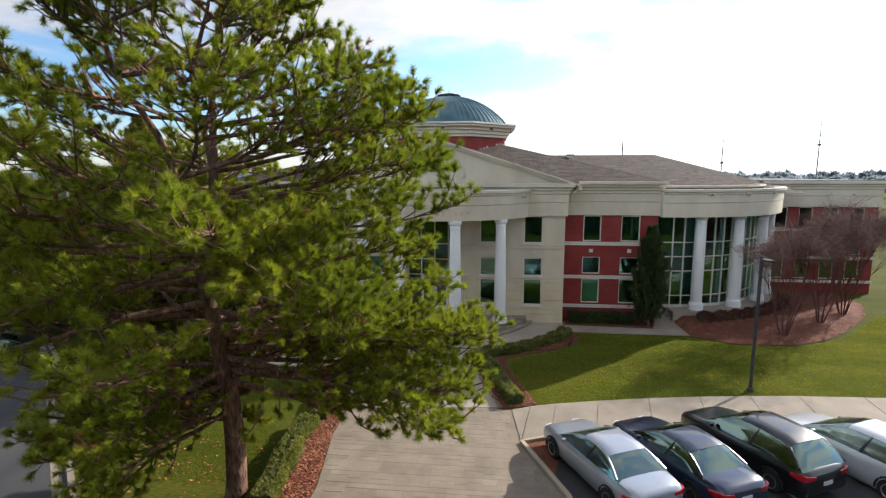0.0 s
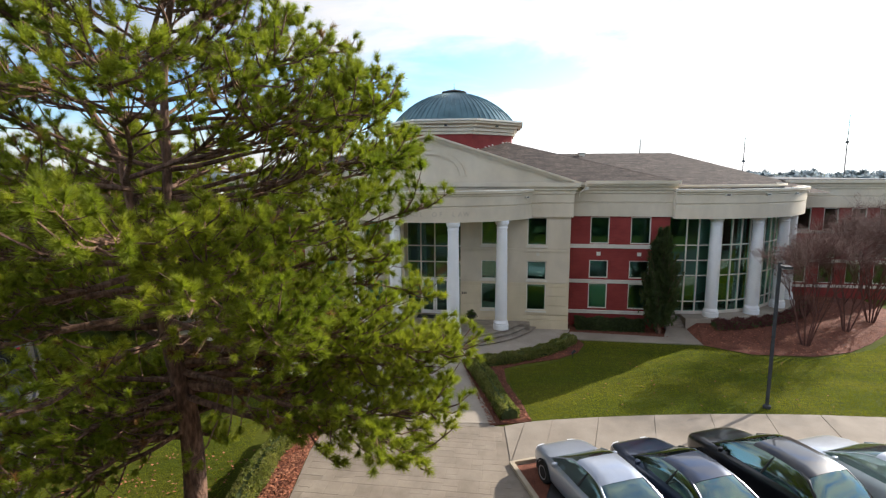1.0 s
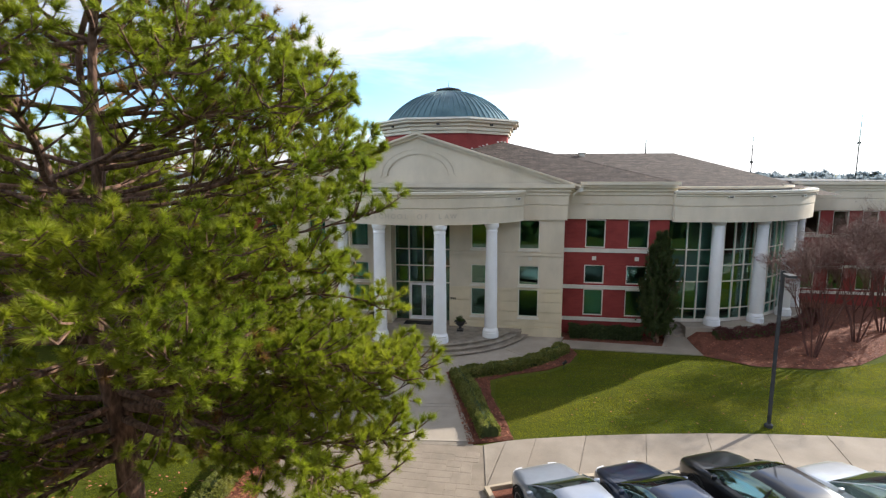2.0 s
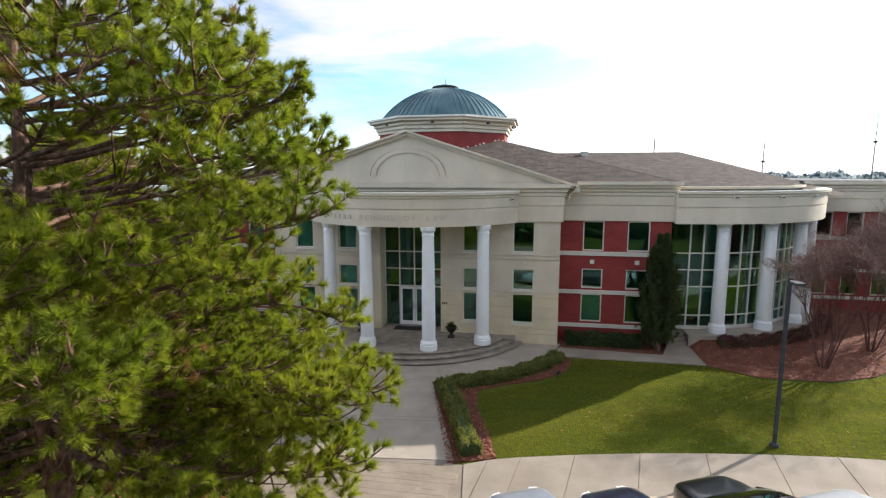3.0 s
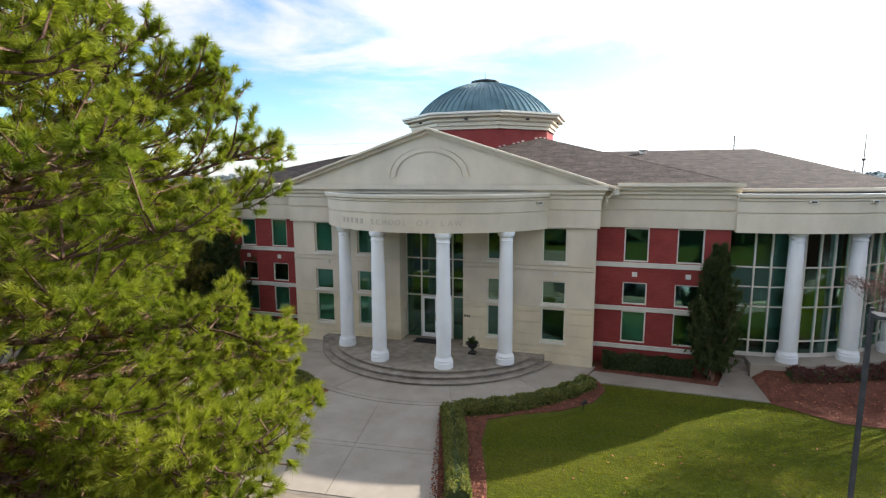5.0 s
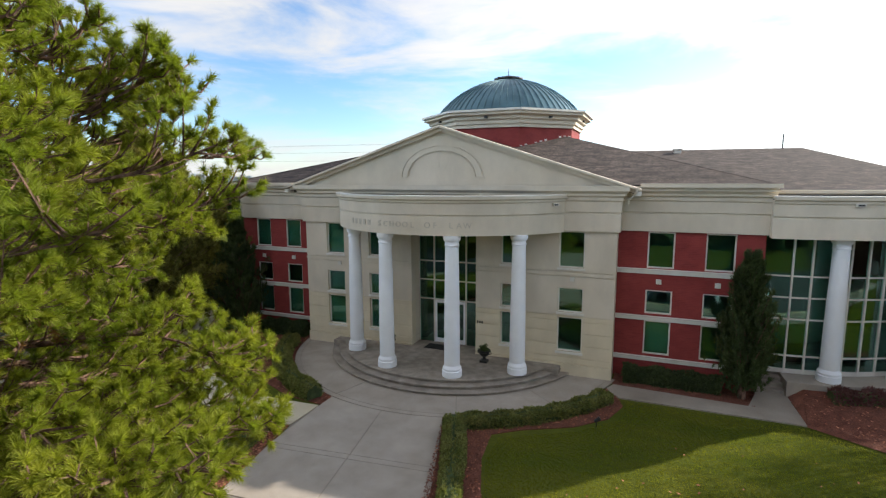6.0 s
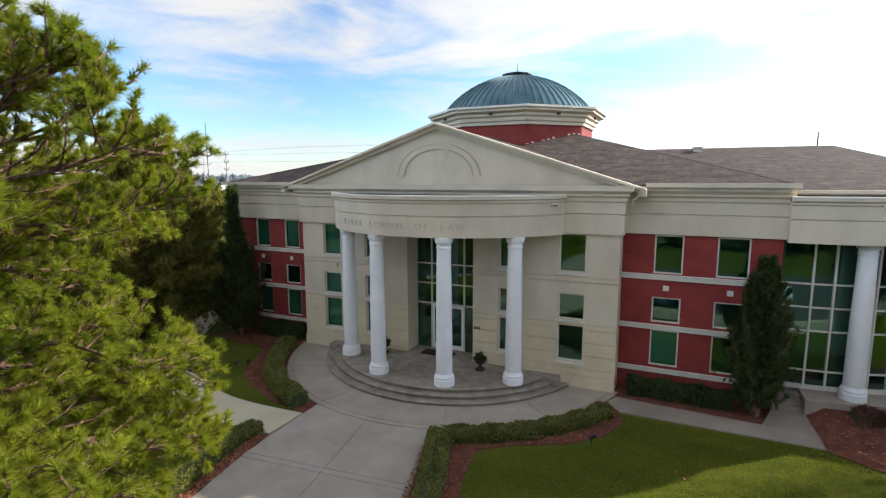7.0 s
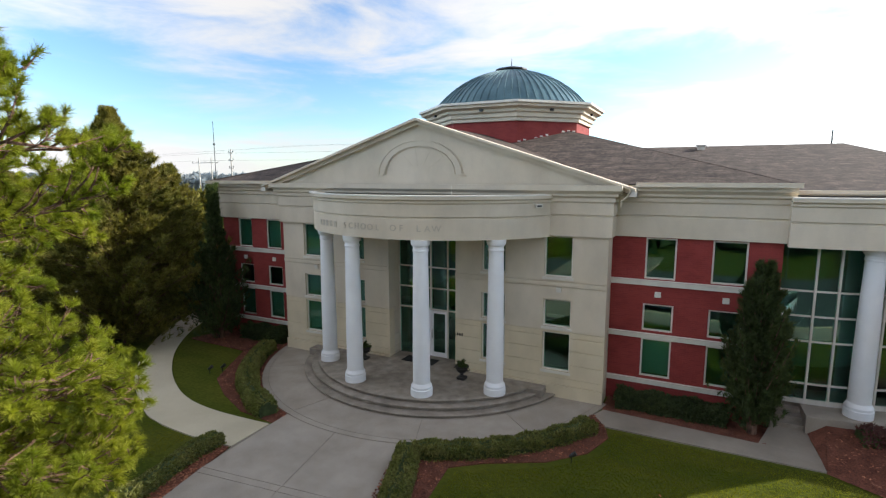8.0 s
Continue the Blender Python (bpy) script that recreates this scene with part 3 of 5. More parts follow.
def cream_depth(u, z):
    for a, b in cream_w:
        for c, d in CREAM_Z:
            if a < u < b and c < z < d:
                return None
    if R0 < u < R1 and z < 6.45:
        return None
    for q in GROOVES:
        if abs(z - q) < 0.022:
            return 0.035
    if 4.585 < z < 4.735:
        return -0.03
    return -0.07 if z < 0.54 else 0.0


us = [L0, L1, R0, R1] + [v for w in cream_w for v in w]
zs = [-0.3, 6.45, 6.62] + [v for r in CREAM_Z for v in r] + [q + e for q in GROOVES for e in (-0.022, 0.022)]
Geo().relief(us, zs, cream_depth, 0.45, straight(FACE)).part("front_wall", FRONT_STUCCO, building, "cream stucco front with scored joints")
for a, b in cream_w:
    for c, d in CREAM_Z:
        window(a, b, c, d, FACE + 0.09, blind=a < -5 and c != 2.94)


def side_depth(u, z):
    for q in GROOVES:
        if abs(z - q) < 0.022:
            return 0.035
    return 0.0


def sideways(x, s):
    return lambda u, d: (x - s * d, u)


gz = [-0.3, 6.6] + [q + e for q in GROOVES for e in (-0.022, 0.022)]
for x, s, y1 in ((L0, -1, BACK), (L1, 1, BACK), (R0, 1, 26.8), (R1, -1, 26.8)):
    Geo().relief([FACE + 0.45, y1], gz, side_depth, 0.35, sideways(x, s)).part("return_wall", STUCCO, building)


def brick_wall(x0, x1, wins, short):
    def depth(u, z):
        for a, b in wins:
            for c, d in ROWS_Z:
                if a < u < b and c < z < d:
                    return None
        return 0.0
    Geo().relief([x0, x1] + [v for w in wins for v in w], [-0.3, 6.62] + [v for r in ROWS_Z for v in r], depth, 0.4, straight(BACK)).part("brick_wall", BRICK, building, "red brick wing wall")
    for a, b in wins:
        for c, d in ROWS_Z:
            window(a, b, c, d, BACK + 0.05, sill=False, blind=c != 2.94 and a < (6 if c < 2 else 0))
        m = (a + b) / 2 - 0.03
        Geo().box(m - 0.11, m + 0.11, BACK - 0.05, BACK - 0.002, 4.28, 4.49).box(m - 0.05, m + 0.05, BACK - 0.07, BACK - 0.05, 4.335, 4.435).part("stone_block", TRIM, building)
    for z0, z1 in ((4.72, 4.94), (2.64, 2.85), (0.80, 1.0)):
        g = Geo()
        g.box(x0 + 0.02, x1 - short, BACK - 0.07, BACK - 0.002, z0, z1 - 0.06).box(x0 + 0.02, x1 - short, BACK - 0.11, BACK - 0.002, z1 - 0.058, z1)
        g.part("stone_band", TRIM, building, "pale stone band")


brick_wall(L1 - 0.02, 9.74, [(5.34, 6.42), (7.6, 8.72)], 0.82)
brick_wall(-17.2, L0 + 0.02, [(-16.05, -15.02), (-13.95, -12.92)], 0.02)
Geo().box(-17.2, -16.8, BACK + 0.4, 60, -0.3, 6.62).part("side_wall", BRICK, building)
Geo().box(9.35, 9.74, BACK + 0.4, 29.0, -0.3, 6.62).part("side_wall", BRICK, building)

# entablature: frieze and cornice as a profile of (outward, z)
FRIEZE = [(0.0, 6.58), (0.12, 6.58), (0.12, 7.34), (0.08, 7.36), (0.08, 7.40), (0.14, 7.42), (0.14, 7.86), (0.20, 7.92), (0.20, 8.05), (0.30, 8.12), (0.30, 8.20), (0.44, 8.32), (0.44, 8.52), (0.0, 8.52)]


def entab(pts, name):
    """The profile carried along a line of (x, y, outward x, outward y)."""
    Geo().sweep(FRIEZE, lambda s, d: (pts[s][0] + d * pts[s][2], pts[s][1] + d * pts[s][3]), range(len(pts))).part(name, STUCCO, building, "cream moulded frieze and cornice")


entab([(-17.2, 60, -1, 0), (-17.2, BACK, -1, -1), (L0, BACK, -1, -1), (L0, FACE, -1, -1), (L1, FACE, 1, -1), (L1, BACK, 1, -1), (9.95, BACK, 0, -1)], "entablature")
BAYX, BAYY, BAYZ = 10.3, 36.0, 0.80
PORTICO = [(-0.5, 6.52), (0.0, 6.52), (0.0, 7.3), (-0.035, 7.32), (-0.035, 7.36), (0.02, 7.38), (0.02, 7.84), (0.07, 7.89), (0.07, 7.96), (0.16, 8.02), (0.16, 8.12), (-0.5, 8.12)]


def ring_sweep(section, cx, cy, r, a0, a1, n, name, mat, label="", parent=None):
    def place(s, d):
        a = radians(a0 + (a1 - a0) * s / n)
        return (cx + (r + d) * math.cos(a), cy + (r + d) * math.sin(a))
    return Geo().sweep(section, place, range(n + 1)).part(name, mat, parent or building, label, smooth=True)


PR = 6.56               # radius of the portico frieze
pa = math.degrees(math.asin((PY - FACE - 0.1) / PR))
ring_sweep(PORTICO, PX, PY, PR, 180 + pa, 360 - pa, 48, "portico_entablature", STUCCO, "curved cream frieze carried by the columns")
ring_sweep([(-0.14, 8.12), (0.17, 8.12), (0.17, 8.17), (-0.14, 8.17)], PX, PY, PR, 180 + pa, 360 - pa, 48, "coping", TRIM)
Geo().slab(arc(PX, PY, PR - 0.42, 180 + pa, 360 - pa, 40), 6.7, 6.8).part("portico_soffit", STUCCO, building)
Geo().slab(arc(PX, PY, PR - 0.02, 180 + pa, 360 - pa, 40), 8.0, 8.05).part("portico_roof", ROOF_EDGE, building)
ring_sweep(PORTICO, BAYX, BAYY, 9.95, -93, 3, 48, "bay_entablature", STUCCO, "curved cream frieze of the corner bay")
ring_sweep([(-0.14, 8.12), (0.17, 8.12), (0.17, 8.17), (-0.14, 8.17)], BAYX, BAYY, 9.95, -93, 3, 48, "coping", TRIM)
Geo().slab(arc(BAYX, BAYY, 9.5, -93, 3, 40) + [(BAYX, BAYY)], 6.7, 6.8).part("bay_soffit", STUCCO, building)
Geo().slab(arc(BAYX, BAYY, 9.9, -93, 3, 40) + [(BAYX, BAYY)], 8.0, 8.05).part("bay_roof", ROOF_EDGE, building)
ring_sweep([(-0.1, 8.0), (0.0, 8.0), (0.0, 8.20), (-0.1, 8.20)], BAYX, BAYY, 8.75, -93, 3, 32, "bay_parapet", ROOF_EDGE)
ring_sweep([(0.0, 8.20), (0.05, 8.20), (0.10, 8.25), (0.10, 8.36), (0.07, 8.37), (0.0, 8.30)], BAYX, BAYY, 8.8, -93, 3, 32, "bay_gutter", STUCCO, "cream gutter behind the bay parapet")


def floodlight(cx, cy, r, a, z):
    m = Matrix.Translation((cx + r * math.cos(radians(a)), cy + r * math.sin(radians(a)), z)) @ pose(0, 0, 0, 0, 0, a)
    ob = Geo().box(-0.02, 0.10, -0.16, 0.16, -0.06, 0.06, m).part("floodlight", TRIM, building, "small white wall light")
    Geo().box(0.10, 0.104, -0.12, 0.10, -0.04, 0.02, m).part("lens", DARK_METAL, ob)


floodlight(PX, PY, PR + 0.04, 360 - pa - 8, 7.75)
for a in (-77, -62, -46, -30):
    floodlight(BAYX, BAYY, 9.98, a, 7.85)


def column(x, y, z0, z1):
    g = Geo().lathe([(0.30, z0 + 0.4), (0.335, z0 + 0.5), (0.335, z0 + 1.8), (0.32, z0 + 3.2), (0.285, z1 - 0.5), (0.28, z1 - 0.42)], x, y, 32)
    sh = g.part("column", COLUMN, building, "smooth white round column", smooth=True)
    Geo().lathe([(0.43, z0), (0.43, z0 + 0.26), (0.40, z0 + 0.28), (0.41, z0 + 0.37), (0.36, z0 + 0.45), (0.335, z0 + 0.5)], x, y, 32).part("column_base", COLUMN, sh, smooth=True)
    Geo().lathe([(0.28, z1 - 0.45), (0.315, z1 - 0.43), (0.315, z1 - 0.38), (0.29, z1 - 0.36), (0.29, z1 - 0.26), (0.35, z1 - 0.2), (0.37, z1 - 0.12), (0.37, z1)], x, y, 32).part("capital", COLUMN, sh, smooth=True)


for x, y in ((-7.87, 24.24), (-5.38, 22.74), (-2.22, 22.70), (0.30, 24.04)):
    column(x, y, 0.45, 6.52)
BAY_COLS = (-77.6, -60.2, -42.6, -24.6, -6.5)
for a in BAY_COLS:
    column(BAYX + 9.32 * math.cos(radians(a)), BAYY + 9.32 * math.sin(radians(a)), BAYZ, 6.56)

# pediment with raised fan arch
APEX = 11.24
RISE = (APEX - 8.52) / 8.4
g = Geo()
vs = [(CX - 8.4, 8.5), (CX + 8.4, 8.5), (CX, APEX)]
g.add([(x, 25.85, z) for x, z in vs] + [(x, 26.5, z) for x, z in vs], [(0, 1, 2), (5, 4, 3), (0, 3, 4, 1), (1, 4, 5, 2), (2, 5, 3, 0)])
ped = g.part("pediment", STUCCO, building, "cream triangular gable with raised arch")


def half_ring(r0, r1, y0, y1, zc, n=40):
    g = Geo()
    vs = []
    for i in range(n + 1):
        a = math.pi * i / n
        for r, y in ((r0, y0), (r1, y0), (r1, y1), (r0, y1)):
            vs.append((CX + r * math.cos(a), y, zc + r * 0.70 * math.sin(a)))
    fs = [(i * 4 + j, i * 4 + (j + 1) % 4, i * 4 + 4 + (j + 1) % 4, i * 4 + 4 + j) for i in range(n) for j in range(4)]
    return g.add(vs, fs + [(0, 3, 2, 1), (n * 4, n * 4 + 1, n * 4 + 2, n * 4 + 3)])


half_ring(1.755, 2.035, 25.80, 25.86, 8.93).part("arch", STUCCO, ped)
for r in (1.70, 2.065):
    half_ring(r, r + 0.025, 25.80, 25.86, 8.93).part("arch_bead", STUCCO, ped)
for a in range(22, 170, 27):
    v = Vector((math.cos(radians(a)), 0, 0.70 * math.sin(radians(a))))
    s = Vector((-v.z, 0, v.x)).normalized()
    p, q = Vector((CX, 0, 8.93)) + v * 0.45, Vector((CX, 0, 8.93)) + v * 1.6
    Geo().add([(c.x, y, c.z) for y in (25.843, 25.86) for c in (p - s * 0.05, p + s * 0.05, q + s * 0.17, q - s * 0.17)], [(0, 1, 2, 3), (7, 6, 5, 4), (0, 4, 5, 1), (1, 5, 6, 2), (2, 6, 7, 3), (3, 7, 4, 0)]).part("fan_rib", STUCCO, ped)
for s in (-1, 1):
    Geo().box(CX + s * 2.02 - 0.2, CX + s * 2.02 + 0.2, 25.79, 25.86, 8.88, 8.925).part("arch_foot", STUCCO, ped)
    # sloping trim in two steps, and the roof behind it
    for dz0, dz1, y0, mat in ((-0.20, -0.03, 25.66, STUCCO), (-0.028, 0.07, 25.46, STUCCO)):
        p0, p1 = (CX + s * 8.95, 8.52 - 0.55 * RISE), (CX, APEX)
        vs = [(x, y, z + dz) for x, z in (p0, p1) for y in (y0, 26.0) for dz in (dz0, dz1)]
        Geo().add(vs, [(0, 1, 3, 2), (4, 6, 7, 5), (0, 4, 5, 1), (2, 3, 7, 6), (0, 2, 6, 4), (1, 5, 7, 3)]).part("raking_cornice", mat, building, "pale sloping gable trim")
    vs = [(x, y, z + dz) for x, z in ((CX + s * 8.95, 8.52 - 0.55 * RISE), (CX, APEX)) for y in (26.003, 39.0) for dz in (-0.24, -0.10)]
    Geo().add(vs, [(0, 1, 3, 2), (4, 6, 7, 5), (0, 4, 5, 1), (2, 3, 7, 6), (0, 2, 6, 4), (1, 5, 7, 3)]).part("gable_roof", SHINGLE, building, "brown shingled gable slope")
    Geo().box(CX + s * 8.85 - 0.12, CX + s * 8.85 + 0.12, 25.5, 26.0, 8.12, 8.3).part("gutter_end", TRIM, building)

# small square wall lights on the cream front
for u in (2.32, -9.70):
    Geo().box(u - 0.09, u + 0.09, FACE - 0.08, FACE - 0.001, 4.34, 4.50).box(u - 0.11, u + 0.11, FACE - 0.10, FACE - 0.001, 4.503, 4.53).part("wall_light", TRIM, building, "small square cream wall light")

# downspouts from the gable gutters, and a rod on the portico roof
u = CX + 8.78
Geo().tube([(u, 25.46, 8.42), (u, 25.45, 8.28), (u - 0.14, 25.52, 8.08), (u - 0.30, 25.60, 7.95), (u - 0.30, 25.62, 7.76)], [0.035] * 5, 8).part("downspout", STUCCO, building, "short cream downspout elbow", smooth=True)
Geo().tube([(-1.06, 22.95, 8.04), (-1.06, 22.95, 8.5)], [0.014, 0.008], 5).part("lightning_rod", TRIM, building)

# roofs
zt, slope = 8.56, 0.285
x0, x1, y0, y1 = -17.75, 10.05, BACK - 0.5, 55.0
run = (x1 - x0) / 2
top = zt + slope * run
g = Geo()
g.add([(x0, y0, zt), (x1, y0, zt), (x1, y1, zt), (x0, y1, zt), ((x0 + x1) / 2, y0 + run, top), ((x0 + x1) / 2, y1 - run + 0.3, top)], [(0, 1, 4), (1, 2, 5, 4), (2, 3, 5), (3, 0, 4, 5), (3, 2, 1, 0)])
g.part("main_roof", SHINGLE, building, "brown shingled hip roof")
for a, b in (((x0, y0), (CX - 8.9, y0)), ((CX + 8.9, y0), (x1, y0))):
    Geo().box(a[0], b[0], y0 - 0.10, y0 - 0.003, zt - 0.10, zt + 0.06).part("gutter", STUCCO, building)
Geo().tube([(x1, y0, zt - 0.01), ((x0 + x1) / 2, y0 + run, top - 0.01)], [0.02, 0.02], 6).part("hip_ridge", SHINGLE, building)
Geo().tube([(x0, y0, zt + 0.02), ((x0 + x1) / 2, y0 + run, top + 0.02)], [0.02, 0.02], 6).part("hip_ridge", SHINGLE, building)

# drum and dome
DX, DY = -4.05, 38.2


def octa(r):
    return [(DX + r * math.cos(radians(22.5 + 45 * i)), DY + r * math.sin(radians(22.5 + 45 * i))) for i in range(8)]


def octa_sweep(prof, name, mat, label=""):
    n = len(prof)
    g = Geo().add([(*octa(r)[i], z) for i in range(8) for r, z in prof], [(i * n + j, (i + 1) % 8 * n + j, (i + 1) % 8 * n + j + 1, i * n + j + 1) for i in range(8) for j in range(n - 1)] + [tuple(i * n for i in range(8))[::-1], tuple(i * n + n - 1 for i in range(8))])
    return g.part(name, mat, building, label)


Geo().slab(octa(4.98), 8.6, 11.9).part("drum", BRICK, building, "red octagonal drum")
octa_sweep([(4.8, 11.85), (5.12, 11.85), (5.12, 12.02), (5.24, 12.07), (5.24, 12.26), (5.42, 12.34), (5.42, 12.48), (5.74, 12.58), (5.74, 12.70), (4.6, 12.70)], "drum_cornice", STUCCO, "cream stepped octagonal cornice")
octa_sweep([(4.6, 12.702), (5.76, 12.702), (5.9, 12.75), (5.9, 12.87), (4.6, 12.93)], "cornice_cap", TRIM, "white metal cap of the cornice")
for i in range(8):
    a = radians(45 * i)
    m = Matrix.Translation((DX + 4.97 * math.cos(a), DY + 4.97 * math.sin(a), 12.47)) @ pose(0, 0, 0, 0, 0, 45 * i)
    Geo().box(0.03, 0.16, -0.10, 0.10, -0.09, 0.03, m).part("cornice_light", DARK_METAL, building, "small dark light on the drum cornice")
# stepped flashing where the roof meets the drum
for i in range(11):
    f = (i + 0.5) / 11
    (ax, ay), (bx, by) = octa(4.98)[6], octa(4.98)[7]
    px, py = ax + (bx - ax) * f, ay + (by - ay) * f
    z = min(8.56 + 0.285 * (py - 26.2), 8.56 + 0.285 * (10.05 - px))
    m = Matrix.Translation((px, py, z)) @ pose(0, 0, 0, 0, 0, 45)
    if i not in (2, 6, 7):
        Geo().box(-0.09, 0.07, -0.03, 0.015, 0.02, 0.07 + 0.02 * (i % 3), m).part("flashing", TRIM, building, "pale metal step flashing")
RD, HD, ZD = 4.85, 2.45, 12.90
CAP = (RD * RD + HD * HD) / (2 * HD)
ANG = math.asin(RD / CAP)
dome = Geo().lathe([(CAP * math.sin(t), ZD + HD - CAP + CAP * math.cos(t)) for t in [ANG * (1 - i / 14) for i in range(14)]] + [(0.3, ZD + HD)], DX, DY, 72).part("dome", COPPER, building, "blue-green standing-seam metal dome", smooth=True)
for i in range(66):
    a = 2 * math.pi * i / 66
    pts = [(DX + (CAP + 0.02) * math.sin(t) * math.cos(a), DY + (CAP + 0.02) * math.sin(t) * math.sin(a), ZD + HD - CAP + (CAP + 0.02) * math.cos(t)) for t in [ANG * (1 - 0.82 * k / 8) for k in range(9)]]
    Geo().tube(pts, [0.036] * 9, 4).part("seam", COPPER, dome)
lan = Geo().lathe([(0.85, ZD + 2.25), (0.85, ZD + 2.48), (1.0, ZD + 2.5), (1.0, ZD + 2.58), (0.25, ZD + 2.75), (0.10, ZD + 2.78)], DX, DY, 12).part("lantern", DARK_METAL, building, "dark metal cap of the dome")
Geo().tube([(DX, DY, ZD + 2.7), (DX, DY, ZD + 3.25)], [0.03, 0.008], 5).part("spike", DARK_METAL, lan)

# wing behind, with its own windows and bands
def rear_depth(u, z):
    for a in (20.9, 22.7, 24.5, 26.3):
        for c, d in ROWS_Z:
            if a < u < a + 1.0 and c < z < d:
                return None
    return 0.0


Geo().relief([20.0, 28.2] + [v for a in (20.9, 22.7, 24.5, 26.3) for v in (a, a + 1.0)], [-0.3, 6.62] + [v for r in ROWS_Z for v in r], rear_depth, 0.4, straight(36.0)).part("brick_wall", BRICK, building)
for a in (20.9, 22.7, 24.5, 26.3):
    for c, d in ROWS_Z:
        window(a, a + 1.0, c, d, 36.05, sill=False)
for z0, z1 in ((4.72, 4.94), (2.64, 2.85), (0.80, 1.0)):
    Geo().box(20.0, 28.25, 35.9, 35.998, z0, z1).part("stone_band", TRIM, building)
Geo().box(27.8, 28.2, 36.4, 60, -0.3, 6.62).part("side_wall", BRICK, building)
Geo().box(19.8, 28.2, 36.4, 60, 6.5, 6.62).part("inner_ceiling", INSIDE, building)
entab([(19.9, 36.0, 0, -1), (28.2, 36.0, 1, -1), (28.2, 60, 1, 0)], "rear_entablature")
Geo().box(19.9, 28.5, 35.7, 60, 8.523, 8.56).part("flat_roof", ROOF_EDGE, building)
g = Geo()
g.add([(-13.4, 32.6, 7.73), (21.2, 32.6, 7.73), (21.2, 58.5, 8.57), (-17, 58.5, 8.57), (-7, 47.5, 10.88), (15.2, 47.5, 10.88)], [(0, 1, 5, 4), (1, 2, 5), (2, 3, 4, 5), (3, 0, 4), (3, 2, 1, 0)])
g.part("rear_roof", SHINGLE, building)
v = Geo().box(6.75, 7.25, 46.1, 46.6, 10.4, 10.85).box(6.65, 7.35, 46.0, 46.7, 10.852, 10.92).part("roof_vent", TRIM, building)
Geo().lathe([(0.05, 9.2), (0.05, 9.95)], 4.0, 32.0, 8).part("vent_pipe", TRIM, building)

# portico floor and steps
for r, z in ((6.50, 0.15), (6.16, 0.30), (5.83, 0.45)):
    b0 = math.degrees(math.asin((SY - FACE + 0.08) / r))
    prof = [(-5.0, -0.1), (-0.06, -0.1), (-0.06, z - 0.05), (0.02, z - 0.045), (0.025, z - 0.014), (0.01, z), (-5.0, z)]
    ring_sweep(prof, SX, SY, r, 180 + b0, 360 - b0, 56, "step", STEP, "worn brown-grey stone step")
Geo().slab(arc(SX, SY, 1.6, 0, 360, 24)[:-1], 0.0, 0.452).box(R0, R1, 25.6, 26.9, 0, 0.453).box(L0 + 2, L1 - 2.2, 25.0, 25.72, 0.0, 0.449).part("portico_floor", STEP, building)
# bay floor, steps
ring_sweep([(-2.6, -0.3), (0, -0.3), (0, BAYZ - 0.02), (-0.02, BAYZ), (-2.6, BAYZ)], BAYX, BAYY, 9.88, -87.4, 2, 40, "bay_floor", CONCRETE, "grey concrete floor of the corner bay")
for y, z in ((26.30, 0.35), (26.64, 0.50), (26.98, 0.65), (27.32, 0.80)):
    prof = [(y, -0.1), (28.6, -0.1), (28.6, z - 0.002 * y / 26), (y - 0.02, z - 0.002), (y - 0.025, z - 0.04), (y, z - 0.05)]
    Geo().add([(x, v, w) for x in (9.76, 10.73) for v, w in prof], [(0, 1, 2, 3, 4, 5), (11, 10, 9, 8, 7, 6)] + [(i, (i + 1) % 6, 6 + (i + 1) % 6, 6 + i) for i in range(6)]).part("bay_step", STEP, building, "worn brown-grey stone step")

# glazing of the bay
GR = 8.75
ang = [-95.5] + [-86.5 + 4.5 * k for k in range(20)]
levels = [BAYZ + 0.12, 1.52, 3.07, 3.97, 4.86, 6.68]
for a in ang:
    c = radians(a)
    m = Matrix.Translation((BAYX + GR * math.cos(c), BAYY + GR * math.sin(c), 0)) @ pose(0, 0, 0, 0, 0, a)
    Geo().box(-0.05, 0.07, -0.035, 0.035, BAYZ, 6.68, m).part("mullion", TRIM, building)
for z in levels[:-1]:
    ring_sweep([(-0.04, z), (0.06, z), (0.06, z + 0.06), (-0.04, z + 0.06)], BAYX, BAYY, GR, -94, 3, 40, "transom", TRIM)
for a0, a1 in zip(ang, ang[1:]):
    for z0, z1 in zip(levels, levels[1:]):
        ring_sweep([(-0.01, z0 + 0.06), (0.01, z0 + 0.06), (0.01, z1), (-0.01, z1)], BAYX, BAYY, GR, a0 + 0.22, a1 - 0.22, 2, "pane", GLASS)
ring_sweep([(-0.1, BAYZ), (0.05, BAYZ), (0.05, BAYZ + 0.12), (-0.1, BAYZ + 0.12)], BAYX, BAYY, GR, -94, 3, 40, "sill", TRIM)

# entrance: curtain wall with a pair of doors
GY = 26.68
xs = [R0, EX - 0.86, EX, EX + 0.86, R1]
zl = [0.453, 2.72, 3.72, 4.70, 6.5]
for x in xs:
    Geo().box(x - 0.035, x + 0.035, GY - 0.06, GY + 0.06, 0.453 if abs(x - EX) > 0.1 else 2.72, 6.5).part("mullion", TRIM, building)
for z in zl[1:-1]:
    Geo().box(R0, R1, GY - 0.055, GY + 0.055, z - 0.03, z + 0.03).part("transom", TRIM, building)
for a, b in zip(xs, xs[1:]):
    for c, d in zip(zl, zl[1:]):
        if c < 1 and abs((a + b) / 2 - EX) < 0.8:
            continue
        Geo().box(a + 0.03, b - 0.03, GY - 0.008, GY + 0.008, c, d).part("pane", GLASS, building)
